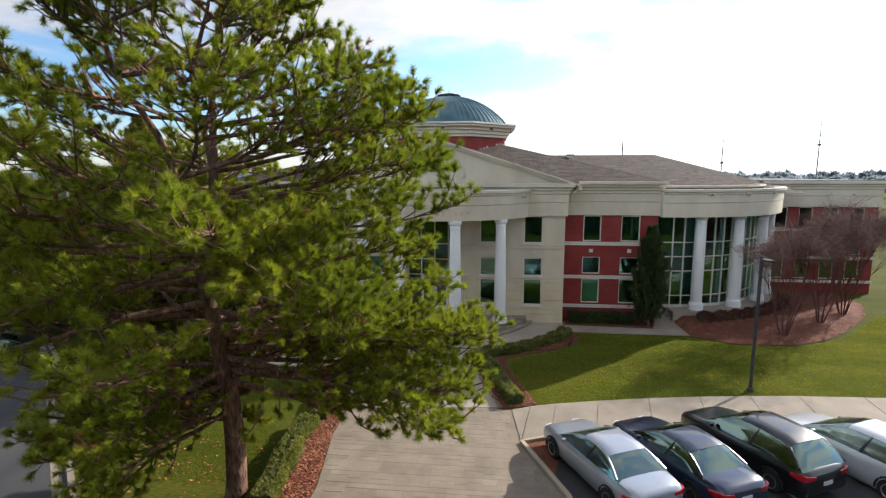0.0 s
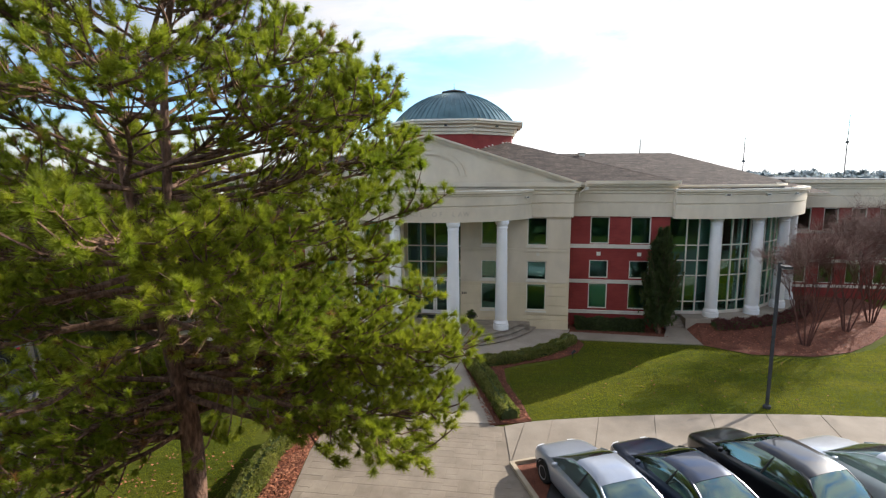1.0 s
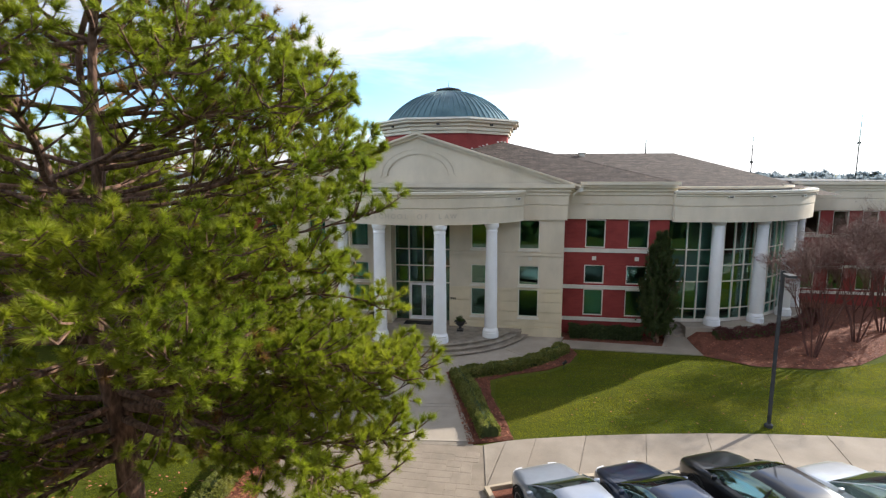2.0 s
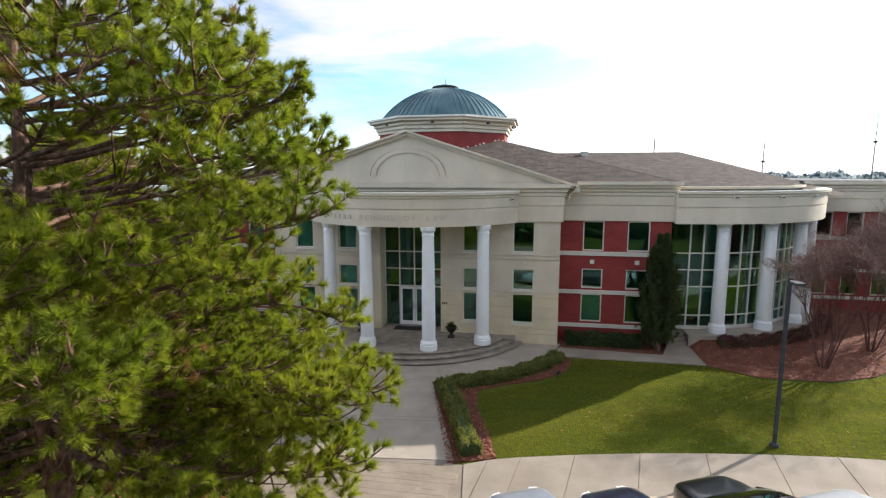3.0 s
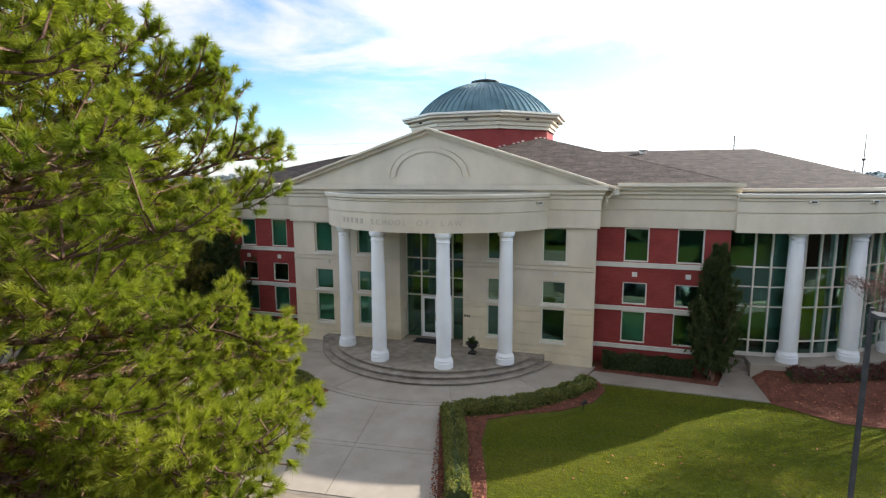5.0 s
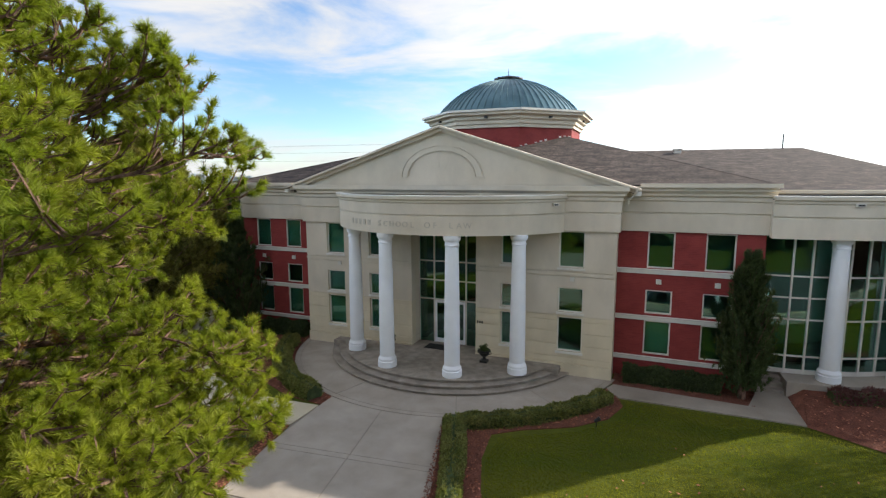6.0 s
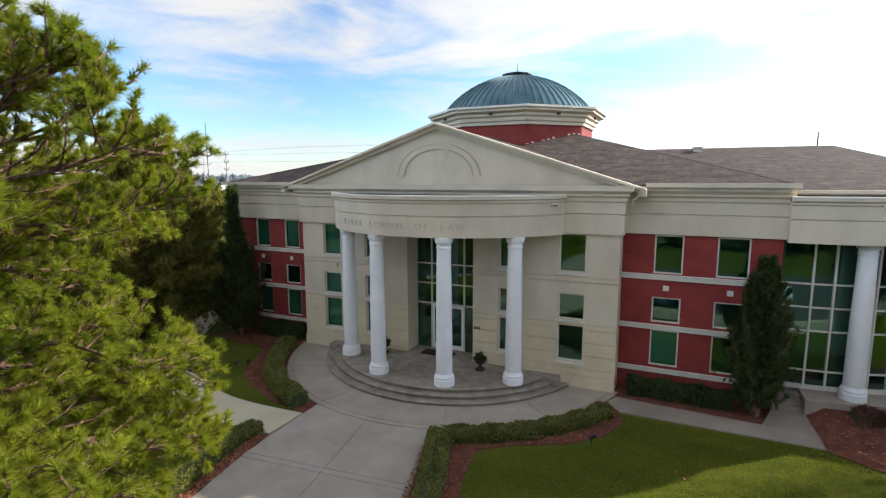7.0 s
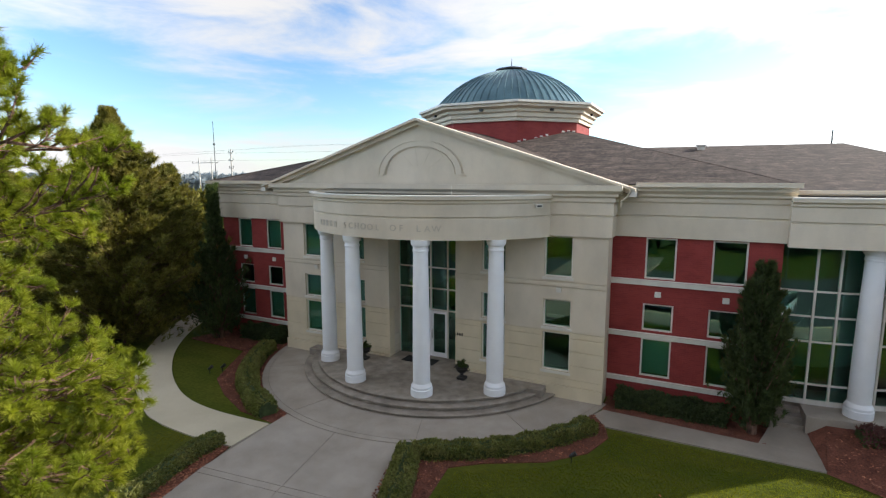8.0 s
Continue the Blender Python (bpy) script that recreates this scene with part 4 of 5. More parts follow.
for s in (-1, 1):
    a, b = (EX - 0.83, EX - 0.012) if s < 0 else (EX + 0.012, EX + 0.83)
    g = Geo().box(a, a + 0.11, GY - 0.03, GY + 0.03, 0.46, 2.66).box(b - 0.11, b, GY - 0.03, GY + 0.03, 0.46, 2.66).box(a + 0.11, b - 0.11, GY - 0.03, GY + 0.03, 0.46, 0.68).box(a + 0.11, b - 0.11, GY - 0.03, GY + 0.03, 2.54, 2.66)
    dr = g.part("door", COLUMN, building, "white framed glass entrance door")
    Geo().box(a + 0.11, b - 0.11, GY - 0.01, GY + 0.01, 0.68, 2.54).part("pane", GLASS, dr)
    hx = b - 0.06 if s < 0 else a + 0.06
    Geo().tube([(hx, GY - 0.03, 1.35), (hx, GY - 0.08, 1.37), (hx, GY - 0.08, 1.73), (hx, GY - 0.03, 1.75)], [0.014] * 4, 6).part("handle", DARK_METAL, dr)
# house number, as plain bars
for k in range(3):
    Geo().box(-2.08 + 0.11 * k, -2.02 + 0.11 * k, FACE - 0.02, FACE - 0.001, 1.98, 2.10).part("number_bar", DARK_METAL, building)

# inside
Geo().box(R0 - 0.5, R0 - 0.38, 28.15, 33.2, -0.3, 6.6).part("inner_wall", INSIDE, building)
Geo().box(R1 + 0.38, R1 + 0.5, 28.15, 33.2, -0.3, 6.6).part("inner_wall", INSIDE, building)
Geo().box(-16.8, 27.8, 59.6, 60.0, -0.3, 6.62).part("rear_wall", BRICK, building)
for a, b in ((-16.6, R0 - 0.35), (R1 + 0.35, 9.3)):
    Geo().box(a, b, 28.0, 28.15, -0.3, 6.6).part("inner_wall", INSIDE, building)
Geo().box(R0 - 0.4, R1 + 0.4, 33.0, 33.2, -0.3, 6.6).part("inner_wall", INSIDE, building)
Geo().box(-16.6, 9.35, 27.15, 33.0, 2.68, 2.80).part("inner_floor", CARPET, building)
Geo().box(-16.6, 9.3, 26.95, 33.0, 6.63, 6.7).part("inner_ceiling", INSIDE, building)
Geo().box(-16.6, 9.4, 26.9, 33.0, 0.0, 0.4).part("inner_floor", CARPET, building)
ring_sweep([(-0.1, 0.4), (0, 0.4), (0, 6.7), (-0.1, 6.7)], BAYX, BAYY, 4.6, -95, 5, 16, "inner_wall", INSIDE)
ring_sweep([(-3.0, 0.4), (1.4, 0.4), (1.4, BAYZ), (-3.0, BAYZ)], BAYX, BAYY, 7.2, -95, 5, 16, "inner_floor", CARPET)


# writing on the frieze
def letter(ch, size):
    cu = bpy.data.curves.new("letter", "FONT")
    cu.body, cu.size, cu.extrude, cu.align_x = ch, size, 0.012, "CENTER"
    ob = bpy.data.objects.new("letter", cu)
    me = bpy.data.meshes.new_from_object(ob)
    me.materials.clear()
    me.materials.append(LETTER)
    bpy.data.objects.remove(ob)
    return me


TEXT = "##### SCHOOL OF LAW"
for k, ch in enumerate(TEXT):
    if ch == " ":
        continue
    a = 264.5 - 27.0 + 52.8 * k / (len(TEXT) - 1)
    p = (PX + (PR + 0.005) * math.cos(radians(a)), PY + (PR + 0.005) * math.sin(radians(a)), 6.84)
    if ch == "#":
        Geo().box(-0.09, 0.09, -0.012, 0.012, 0.0, 0.235).part("letter_bar", LETTER, building)
    else:
        new("letter", letter(ch, 0.34)).parent = building
    ob = bpy.context.scene.collection.objects[-1]
    ob.matrix_local = Matrix.Translation(p) @ pose(0, 0, 0, 90 if ch != "#" else 0, 0, a + 90)

for ob in building.children_recursive:
    if ob.name.split(".")[0] == "pane":
        ob.visible_shadow = False

# ---- plants ----
def needles(rng, tips, dirs, count, length, width, spread=1.0, back=0.16):
    """Thin blades fanned about each tip."""
    T = len(tips)
    tips, dirs = np.asarray(tips), np.asarray(dirs)
    d = rng.normal(size=(T, count, 3))
    d /= np.linalg.norm(d, axis=2, keepdims=True)
    d = d * spread + dirs[:, None, :] * 0.9
    d /= np.linalg.norm(d, axis=2, keepdims=True)
    base = tips[:, None, :] - dirs[:, None, :] * rng.uniform(0, back, (T, count, 1))
    side = np.cross(d, rng.normal(size=(T, count, 3)))
    side /= np.linalg.norm(side, axis=2, keepdims=True) + 1e-9
    ln = length * rng.uniform(0.7, 1.15, (T, count, 1))
    a, b = base + side * width / 2, base - side * width / 2
    v = np.stack([a, b, base + d * ln], axis=2).reshape(-1, 3)
    return v, np.arange(len(v)).reshape(-1, 3)


def reach_at(h, height, az):
    """How far the crown spreads at a height and a bearing: three tiers with waists between them."""
    hs = (0, 2.0, 4.0, 5.4, 6.2, 6.9, 7.6, 8.6, 9.5, 10.5, 11.3, 12.3, 13.5, 16.0, height)
    rs = (4.4, 6.2, 7.5, 7.8, 7.1, 5.9, 6.4, 7.4, 7.1, 6.3, 5.8, 5.2, 4.2, 2.7, 0.8)
    r = float(np.interp(h, hs, rs))
    turn = math.degrees(az) % 360
    if h < 7.2:
        r *= 1 - 0.21 * math.exp(-((turn - 75) / 36) ** 2)
    if h < 3.6:
        r *= 1 - 0.22 * math.exp(-((turn - 88) / 30) ** 2)
    if h < 2.9:
        r *= 1 - 0.36 * math.exp(-((turn - 92) / 34) ** 2)
    if 7.2 < h < 9.4:
        r *= 1 - 0.11 * math.exp(-((turn - 22) / 24) ** 2)
    if h > 9.8:
        r *= 1 - 0.25 * math.exp(-((turn - 74) / 36) ** 2)
    if 7.2 < h <= 9.8:
        r *= 1 - 0.07 * math.exp(-((turn - 78) / 34) ** 2)
    if h > 11.4:
        r *= 1 - 0.20 * math.exp(-((turn - 25) / 26) ** 2)
    if h > 8.0:
        r *= 1 - 0.2 * math.exp(-((turn - 180) / 55) ** 2)
    return r


def on_line(line, h):
    """The point of a rising line at a height."""
    for a, b in zip(line, line[1:]):
        if a.z <= h <= b.z:
            return a.lerp(b, (h - a.z) / (b.z - a.z))
    return line[-1] if h > line[-1].z else line[0]


def bough(rng, st, out, reach, rise, thick, bend, droop):
    """The run of a limb: it leaves the stem, sags or climbs, and turns up or down at its end."""
    side = out.cross(Vector((0, 0, 1)))
    ph, m = rng.uniform(0, 6.28), 9
    pts, rad = [], []
    for j in range(m + 1):
        q = j / m
        pts.append(st + out * reach * q + side * reach * (bend * q * q + 0.045 * math.sin(q * 7 + ph) * q) + Vector((0, 0, rise * q ** 1.3 - droop * reach * q * q + 0.03 * reach * math.sin(q * 9 + ph) * q)))
        rad.append(thick * (1 - q) ** 0.9 + 0.012)
    return pts, rad


def pine(x, y, height, seed):
    root = thing("pine_tree", "tall forked pine with scaly brown trunk and brush-like green needle tufts", "tree")
    fork = 7.5
    stem = [Vector((x + 0.30 - 0.055 * h + 0.10 * math.sin(h * 0.7), y + 0.12 * math.sin(h * 0.6), h)) for h in np.linspace(-0.2, fork, 14)]
    trunk = Geo().tube(stem, [0.30 - 0.008 * i + (0.08 if i == 0 else 0) for i in range(14)], 14).part("trunk", BARK, root, smooth=True)
    top = stem[-1]
    leaders = []
    for dx, dy, end in ((1.25, 0.5, height), (-1.7, -0.5, height - 4.2), (-0.3, 1.5, height - 3.4)):
        ln = [top + Vector((dx * math.sin(min(q * 1.5, 1.5708)) + 0.22 * math.sin(q * 9 + dx), dy * q ** 0.7 + 0.12 * math.sin(q * 7), (end - fork) * q)) for q in np.linspace(0, 1, 13)]
        Geo().tube(ln, [0.10 * (1 - i / 13) ** 0.8 + 0.016 for i in range(13)], 10).part("leader", BARK, trunk, smooth=True)
        leaders.append(ln)
    tips, dirs, taken = [], [], set()

    def tuft(p, d, gap):
        """A brush at a twig's end, unless another is too near."""
        key = (int(p.x / gap), int(p.y / gap), int(p.z / gap))
        if key in taken:
            return False
        taken.add(key)
        tips.append(tuple(p)), dirs.append(tuple(d))
        return True

    def held(p, slack=0.0):
        return math.hypot(p.x - x, p.y - y) <= reach_at(p.z, height, math.atan2(p.y - y, p.x - x)) + slack

    low, skirt, mid, high = 12, 20, 31, 104
    for i in range(low + skirt + mid + high):
        rng = np.random.default_rng(seed * 1000 + i)
        az = i * 2.39996 + rng.uniform(-0.3, 0.3)
        share = 1.0
        if i < low:                 # drooping boughs over the forecourt
            h, az = 3.5 + 1.6 * i / low, radians(-24 + 80 * (i * 0.618034 % 1))
            st, end_h, droop = on_line(stem, h), h - rng.uniform(0.0, 0.6), 0.05
        elif i < low + skirt:       # short shaded boughs over the lawn
            h, az = 2.3 + 1.8 * (i - low) / skirt, radians(75 + 195 * (i * 0.618034 % 1))
            st, end_h, droop, share = on_line(stem, h), h - rng.uniform(0.2, 0.9), 0.04, 0.66
        elif i < low + skirt + mid:  # level limbs
            h = 3.6 + 3.9 * (i - low - skirt) / mid
            if h < 4.8 and (math.cos(az) < -0.25 or math.sin(az) < -0.5):
                continue
            st, end_h, droop = on_line(stem, h), h + rng.uniform(-0.5, 0.9), 0.04
        else:                       # climbing limbs of the leaders
            k = i - low - skirt - mid
            h = 7.2 + (height - 8.0) * (k / high) ** 1.15 + rng.uniform(-0.5, 0.5)
            if k % 4 == 0 and h < 12.5:
                az = radians(-30 + 150 * (k * 0.618034 % 1))
            out = Vector((math.cos(az), math.sin(az), 0))
            fit_for = [q for q in leaders if q[-1].z > h + 0.6] or leaders[:1]
            ln = fit_for[int(rng.integers(0, len(fit_for)))]
            st, end_h, droop = on_line(ln, h), h + rng.uniform(0.6, 3.0) * min(1.0, 0.25 + 2.2 * k / high), rng.uniform(-0.06, 0.05)
        out = Vector((math.cos(az), math.sin(az), 0))
        side = out.cross(Vector((0, 0, 1)))
        axis = Vector((x, y, 0))
        away = (Vector((st.x, st.y, 0)) - axis).dot(out)
        reach = max(0.6, share * reach_at(end_h, height, az) * rng.uniform(0.80, 0.95) - away)
        pts, rad = bough(rng, st, out, reach, end_h - h + droop * reach, (0.024 + 0.0095 * reach) * (1.0 if h < 7.2 else 0.72), rng.uniform(-0.26, 0.26), droop)
        limb = Geo().tube(pts, rad, 7)
        m = len(pts) - 1
        bare = 0.34 if h < 7.2 else 0.44
        for j in range(2, m + 1):
            q = j / m
            if q < bare - 0.08:
                continue
            for s in ((-1, 1, 1, -1, 0) if j < m else (-1, 1, 0, 0, 1, -1)):
                if rng.uniform() < 0.16:
                    continue
                b0 = pts[j - 1].lerp(pts[j], rng.uniform())
                fwd = (pts[j] - pts[j - 1]).normalized()
                ln2 = reach * 0.27 * (1.25 - 0.6 * q) * rng.uniform(0.55, 1.25)
                up = rng.uniform(-0.25, 0.75) if i >= low else rng.uniform(-0.55, 0.5)
                dv = (fwd * rng.uniform(0.5, 1.0) + side * s * rng.uniform(0.4, 1.1) + Vector((0, 0, up))).normalized()
                t1 = b0 + dv * ln2 + Vector((0, 0, 0.14 * ln2))
                if not held(t1, 0.15):
                    t1 = b0.lerp(t1, 0.55)
                if not held(t1, 0.5):
                    t1 = b0.lerp(t1, 0.3)
                mid_p = b0.lerp(t1, 0.5) - Vector((0, 0, 0.12 * ln2))
                limb.tube([b0, mid_p, t1], [0.026, 0.018, 0.010], 4)
                for t in range(int(3 + ln2 * 5.0)):
                    w = rng.uniform(0.30, 1.0)
                    p = b0.lerp(mid_p, w * 2) if w < 0.5 else mid_p.lerp(t1, w * 2 - 1)
                    dd = (dv * 0.7 + Vector(rng.normal(size=3)) * 0.55 + Vector((0, 0, 0.55))).normalized()
                    e2 = p + dd * rng.uniform(0.16, 0.42)
                    spread = math.hypot(e2.x - x, e2.y - y)
                    lim = reach_at(e2.z, height, math.atan2(e2.y - y, e2.x - x))
                    if spread > lim or (spread < (0.72 if e2.z > 9.0 else 0.5) * lim and rng.uniform() < (0.66 if e2.z > 7.5 else 0.6)):
                        continue
                    turn = math.degrees(math.atan2(e2.y - y, e2.x - x)) % 360
                    if e2.z < (1.0 if 75 < turn < 262 else 2.4) and not (turn < 60 or turn > 330):
                        continue
                    if e2.z < 5.0 and 48 < turn < 130 and rng.uniform() < 0.38:
                        continue
                    if e2.z < 6.8 and 262 < turn < 340 and spread < 0.75 * lim and rng.uniform() < 0.7:
                        continue
                    if tuft(e2, dd, 0.29):
                        limb.tube([p, p.lerp(e2, 0.5) - Vector((0, 0, 0.03)), e2], [0.011, 0.010, 0.008], 3)
                if held(t1):
                    tuft(t1, dv, 0.29)
                else:
                    tips.append(tuple(t1)), dirs.append(tuple(dv))
        along_end = (pts[-1] - pts[-2]).normalized()
        for back_off, tilt in ((0.0, 0.2), (0.16, 0.8), (0.30, -0.4)):
            tips.append(tuple(pts[-1] - along_end * back_off)), dirs.append(tuple((along_end + side * tilt + Vector((0, 0, 0.4))).normalized()))
        limb.part("limb", BARK, trunk, smooth=True)
    rng = np.random.default_rng(seed)
    tips, dirs = np.array(tips), np.array(dirs)
    inner = np.hypot(tips[:, 0] - x, tips[:, 1] - y) < 4.6
    patch = np.sin(tips[:, 0] * 1.9 + 1) * np.sin(tips[:, 1] * 1.7) * np.sin(tips[:, 2] * 1.5 + 2)
    dead = inner & (patch > 0.25) & (rng.uniform(size=len(tips)) < 0.30)
    v, t = needles(rng, tips[~dead], dirs[~dead], 135, 0.19, 0.0125, 0.85, 0.15)
    soup("crown", v, t, NEEDLE, root)
    v, t = needles(rng, tips[dead], dirs[dead], 60, 0.20, 0.0115, 0.85, 0.13)
    soup("dead_needles", v, t, DEAD_NEEDLE, root)
    return root


pine(-7.4, 7.2, 18.0, 5)


def conifer(name, label, x, y, height, width, mat, seed, branches, size, taper=0.9, skirt=0.1, lift=0.7, sprays=26, loose=0.45):
    """A cedar or juniper: a tapered trunk and upswept branches that carry ragged sprays."""
    rng = np.random.default_rng(seed)
    root = thing(name, label, "tree")
    trunk = Geo().tube([(x, y, -0.2), (x + 0.05, y, height * 0.5), (x, y, height * 0.93)], [0.05 + 0.02 * height, 0.03 + 0.01 * height, 0.02], 8).part("trunk", BARK, root, smooth=True)
    wood = Geo()
    tips, dirs = [], []
    for i in range(branches):
        u = 0.04 + 0.96 * (i + rng.uniform(0, 1)) / branches
        a = i * 2.39996 + rng.uniform(-0.4, 0.4)
        prof = 0.7 + 0.3 * u / skirt if u < skirt else (1 - (u - skirt) / (1 - skirt)) ** taper
        L = max(0.25, width / 2 * prof * rng.uniform(0.62, 1.22))
        o = Vector((math.cos(a), math.sin(a), 0))
        p0 = Vector((x, y, max(0.1, u * height - lift * L * 0.6)))
        p1 = p0 + o * L + Vector((0, 0, lift * L * rng.uniform(0.7, 1.3)))
        wood.tube([p0, p0.lerp(p1, 0.6) - Vector((0, 0, 0.06 * L)), p1], [0.03, 0.02, 0.008], 4)
        fan = (p1 - p0).normalized()
        for k in range(sprays):
            q = rng.uniform(0.25, 1.0) ** 0.8
            w = (1.05 - q) * loose * L
            p = p0.lerp(p1, q) + Vector((rng.normal() * w, rng.normal() * w, rng.normal() * w * 0.7))
            d = (fan + Vector(rng.normal(size=3)) * 0.35 + Vector((0, 0, 0.35))).normalized()
            tips.append(tuple(p)), dirs.append(tuple(d))
    wood.part("branch", BARK, trunk)
    tips, dirs = np.array(tips), np.array(dirs)
    tips[:, 2] = np.clip(tips[:, 2], 0.12, None)
    v, t = needles(rng, tips, dirs, 15, size, size * 0.15, 0.7, size * 0.9)
    soup("crown", v, t, mat, root)
    return root


conifer("cedar_tree", "broad olive-green cedar with ragged upswept sprays", -20.3, 22.6, 12.25, 9.7, CEDAR, 11, 330, 0.34, 0.85, 0.3, 0.5, 38, 0.20)
conifer("cedar_tree", "smaller bushy olive-green cedar beside the footpath", -23.6, 28.2, 9.5, 6.4, CEDAR, 12, 150, 0.36, 0.8, 0.25, 0.6, 34, 0.25)
conifer("cedar_tree", "dark cedar shading the drive", -26.5, 20.5, 9.2, 8.0, CEDAR, 13, 90, 0.45, 0.7, 0.25, 0.7, 32)
conifer("juniper_tree", "dark narrow juniper against the brick wing", -16.3, 25.3, 8.3, 3.3, JUNIPER, 14, 140, 0.26, 1.25, 0.2, 1.6, 28)
conifer("juniper_tree", "dark green columnar juniper beside the wing steps", 9.15, 25.75, 5.9, 2.1, JUNIPER, 15, 150, 0.22, 0.62, 0.25, 2.4, 28)


def hedge(label, line, width, height, mat, seed, leaf=0.06, density=420):
    """A clipped hedge along a line: a dark core and a skin of small leaves."""
    rng = np.random.default_rng(seed)
    root = thing("hedge", label, "hedge")
    L = [Vector(p) for p in line]
    sec = [(-0.40, 0.0), (-0.44, 0.5), (-0.34, 0.86), (0.0, 0.92), (0.34, 0.86), (0.44, 0.5), (0.40, 0.0)]

    def frame_at(i):
        d = (L[min(i + 1, len(L) - 1)] - L[max(i - 1, 0)]).normalized()
        return L[i], Vector((-d.y, d.x))
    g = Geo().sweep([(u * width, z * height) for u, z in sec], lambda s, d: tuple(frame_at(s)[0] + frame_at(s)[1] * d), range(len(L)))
    # solid hull in the darker juniper colour, inside the leaves
    g.part("core", JUNIPER, root, "solid dark green core under the leaf skin")
    tips, dirs = [], []
    for a, b in zip(L, L[1:]):
        n2 = Vector((-(b - a).y, (b - a).x)).normalized()
        cnt = int((b - a).length * (width + 2 * height) * density)
        for _ in range(cnt):
            c = a.lerp(b, rng.uniform(-0.02, 1.02))
            th = rng.uniform(-0.15, math.pi + 0.15)
            ex = 1 + 0.10 * math.sin(c.x * 5 + c.y * 3) + rng.normal() * 0.05
            px = math.copysign(abs(math.cos(th)) ** 0.55, math.cos(th)) * width / 2 * ex
            pz = height * (0.10 + 0.88 * max(0.0, math.sin(th)) ** 0.5 * ex)
            q = c + n2 * px
            tips.append((q.x, q.y, max(0.04, pz)))
            dv = Vector((n2.x * math.cos(th), n2.y * math.cos(th), 0.5 + max(0, math.sin(th)))).normalized()
            dirs.append(tuple(dv))
    v, t = needles(rng, tips, dirs, 3, leaf * 1.5, leaf, 1.3, 0.03)
    soup("foliage", v, t, mat, root)
    return root


RIGHT_LEG = [(0.95, 14.1), (0.45, 15.6), (-0.05, 17.2), (-0.6, 18.7), (-0.9, 19.35)]
hedge("clipped green hedge along the front walk", RIGHT_LEG, 0.7, 0.45, HEDGE, 21)
hedge("clipped green hedge curving round the apron", arc(SX, SY, 8.98, 290.5, 332, 10), 0.7, 0.42, HEDGE, 22)
hedge("clipped green hedge curving round the apron", arc(SX, SY, 8.95, 250, 199, 12), 0.8, 0.55, HEDGE, 23)
hedge("clipped green hedge along the mulch strip", [(-7.0, 17.2), (-7.05, 16.2), (-6.75, 14.8), (-6.5, 13.4), (-6.4, 12.0)], 0.65, 0.38, HEDGE, 24)
hedge("loose green hedge along the mulch strip", [(-6.6, 11.6), (-6.65, 10.5), (-6.42, 8.6), (-6.2, 6.8)], 0.7, 0.42, HEDGE, 28)
hedge("dark low shrubs under the wing windows", [(4.6, 26.15), (6.2, 26.15), (8.4, 26.1)], 0.9, 0.62, JUNIPER, 25, 0.07, 260)
hedge("dark low shrubs under the wing windows", [(-12.3, 26.15), (-14.0, 26.15), (-15.2, 26.1)], 0.9, 0.75, JUNIPER, 26, 0.07, 260)
hedge("low brownish shrubs along the bay floor", arc(BAYX, BAYY, 10.45, -80, -25, 16), 0.75, 0.85, TWIG, 27, 0.06, 260)


def bare_tree(x, y, height, seed):
    """A leafless multi-stemmed crape myrtle."""
    rng = np.random.default_rng(seed)
    root = thing("crape_myrtle", "leafless multi-stemmed crape myrtle with a haze of red-brown twigs", "tree", "bare trees in the mulch bed")
    verts, twigs = [], Geo()

    def grow(p, d, ln, r, depth):
        q = p + d * ln
        if depth < 3:
            twigs.tube([p, p.lerp(q, 0.5) + Vector(rng.normal(size=3)) * ln * 0.04, q], [r, r * 0.85, r * 0.7], 5 if depth < 2 else 3)
        else:
            s = d.orthogonal().normalized() * max(r, 0.0065)
            verts.extend([p - s, p + s, q])
        if depth < 8:
            for _ in range(2 if depth == 0 else 3):
                nd = (d + Vector(rng.normal(size=3)) * (0.24 if depth < 3 else 0.36) + Vector((0, 0, 0.18))).normalized()
                grow(p.lerp(q, rng.uniform(0.7, 1.0)), nd, ln * rng.uniform(0.56, 0.80), r * 0.62, depth + 1)

    for k in range(8):
        a = 2 * math.pi * k / 8 + rng.uniform(-0.3, 0.3)
        grow(Vector((x + 0.12 * math.cos(a), y + 0.12 * math.sin(a), -0.05)), Vector((0.26 * math.cos(a), 0.26 * math.sin(a), 1)).normalized(), height * 0.34, 0.042, 0)
    twigs.part("stem", TWIG, root, smooth=True)
    soup("crown", [tuple(v) for v in verts], np.arange(len(verts)).reshape(-1, 3), TWIG, root)


for k, (x, y, h) in enumerate(((16.1, 24.2, 6.3), (19.6, 27.0, 7.0), (22.2, 29.2, 7.2), (24.6, 33.0, 6.8))):
    bare_tree(x, y, h, 31 + k)


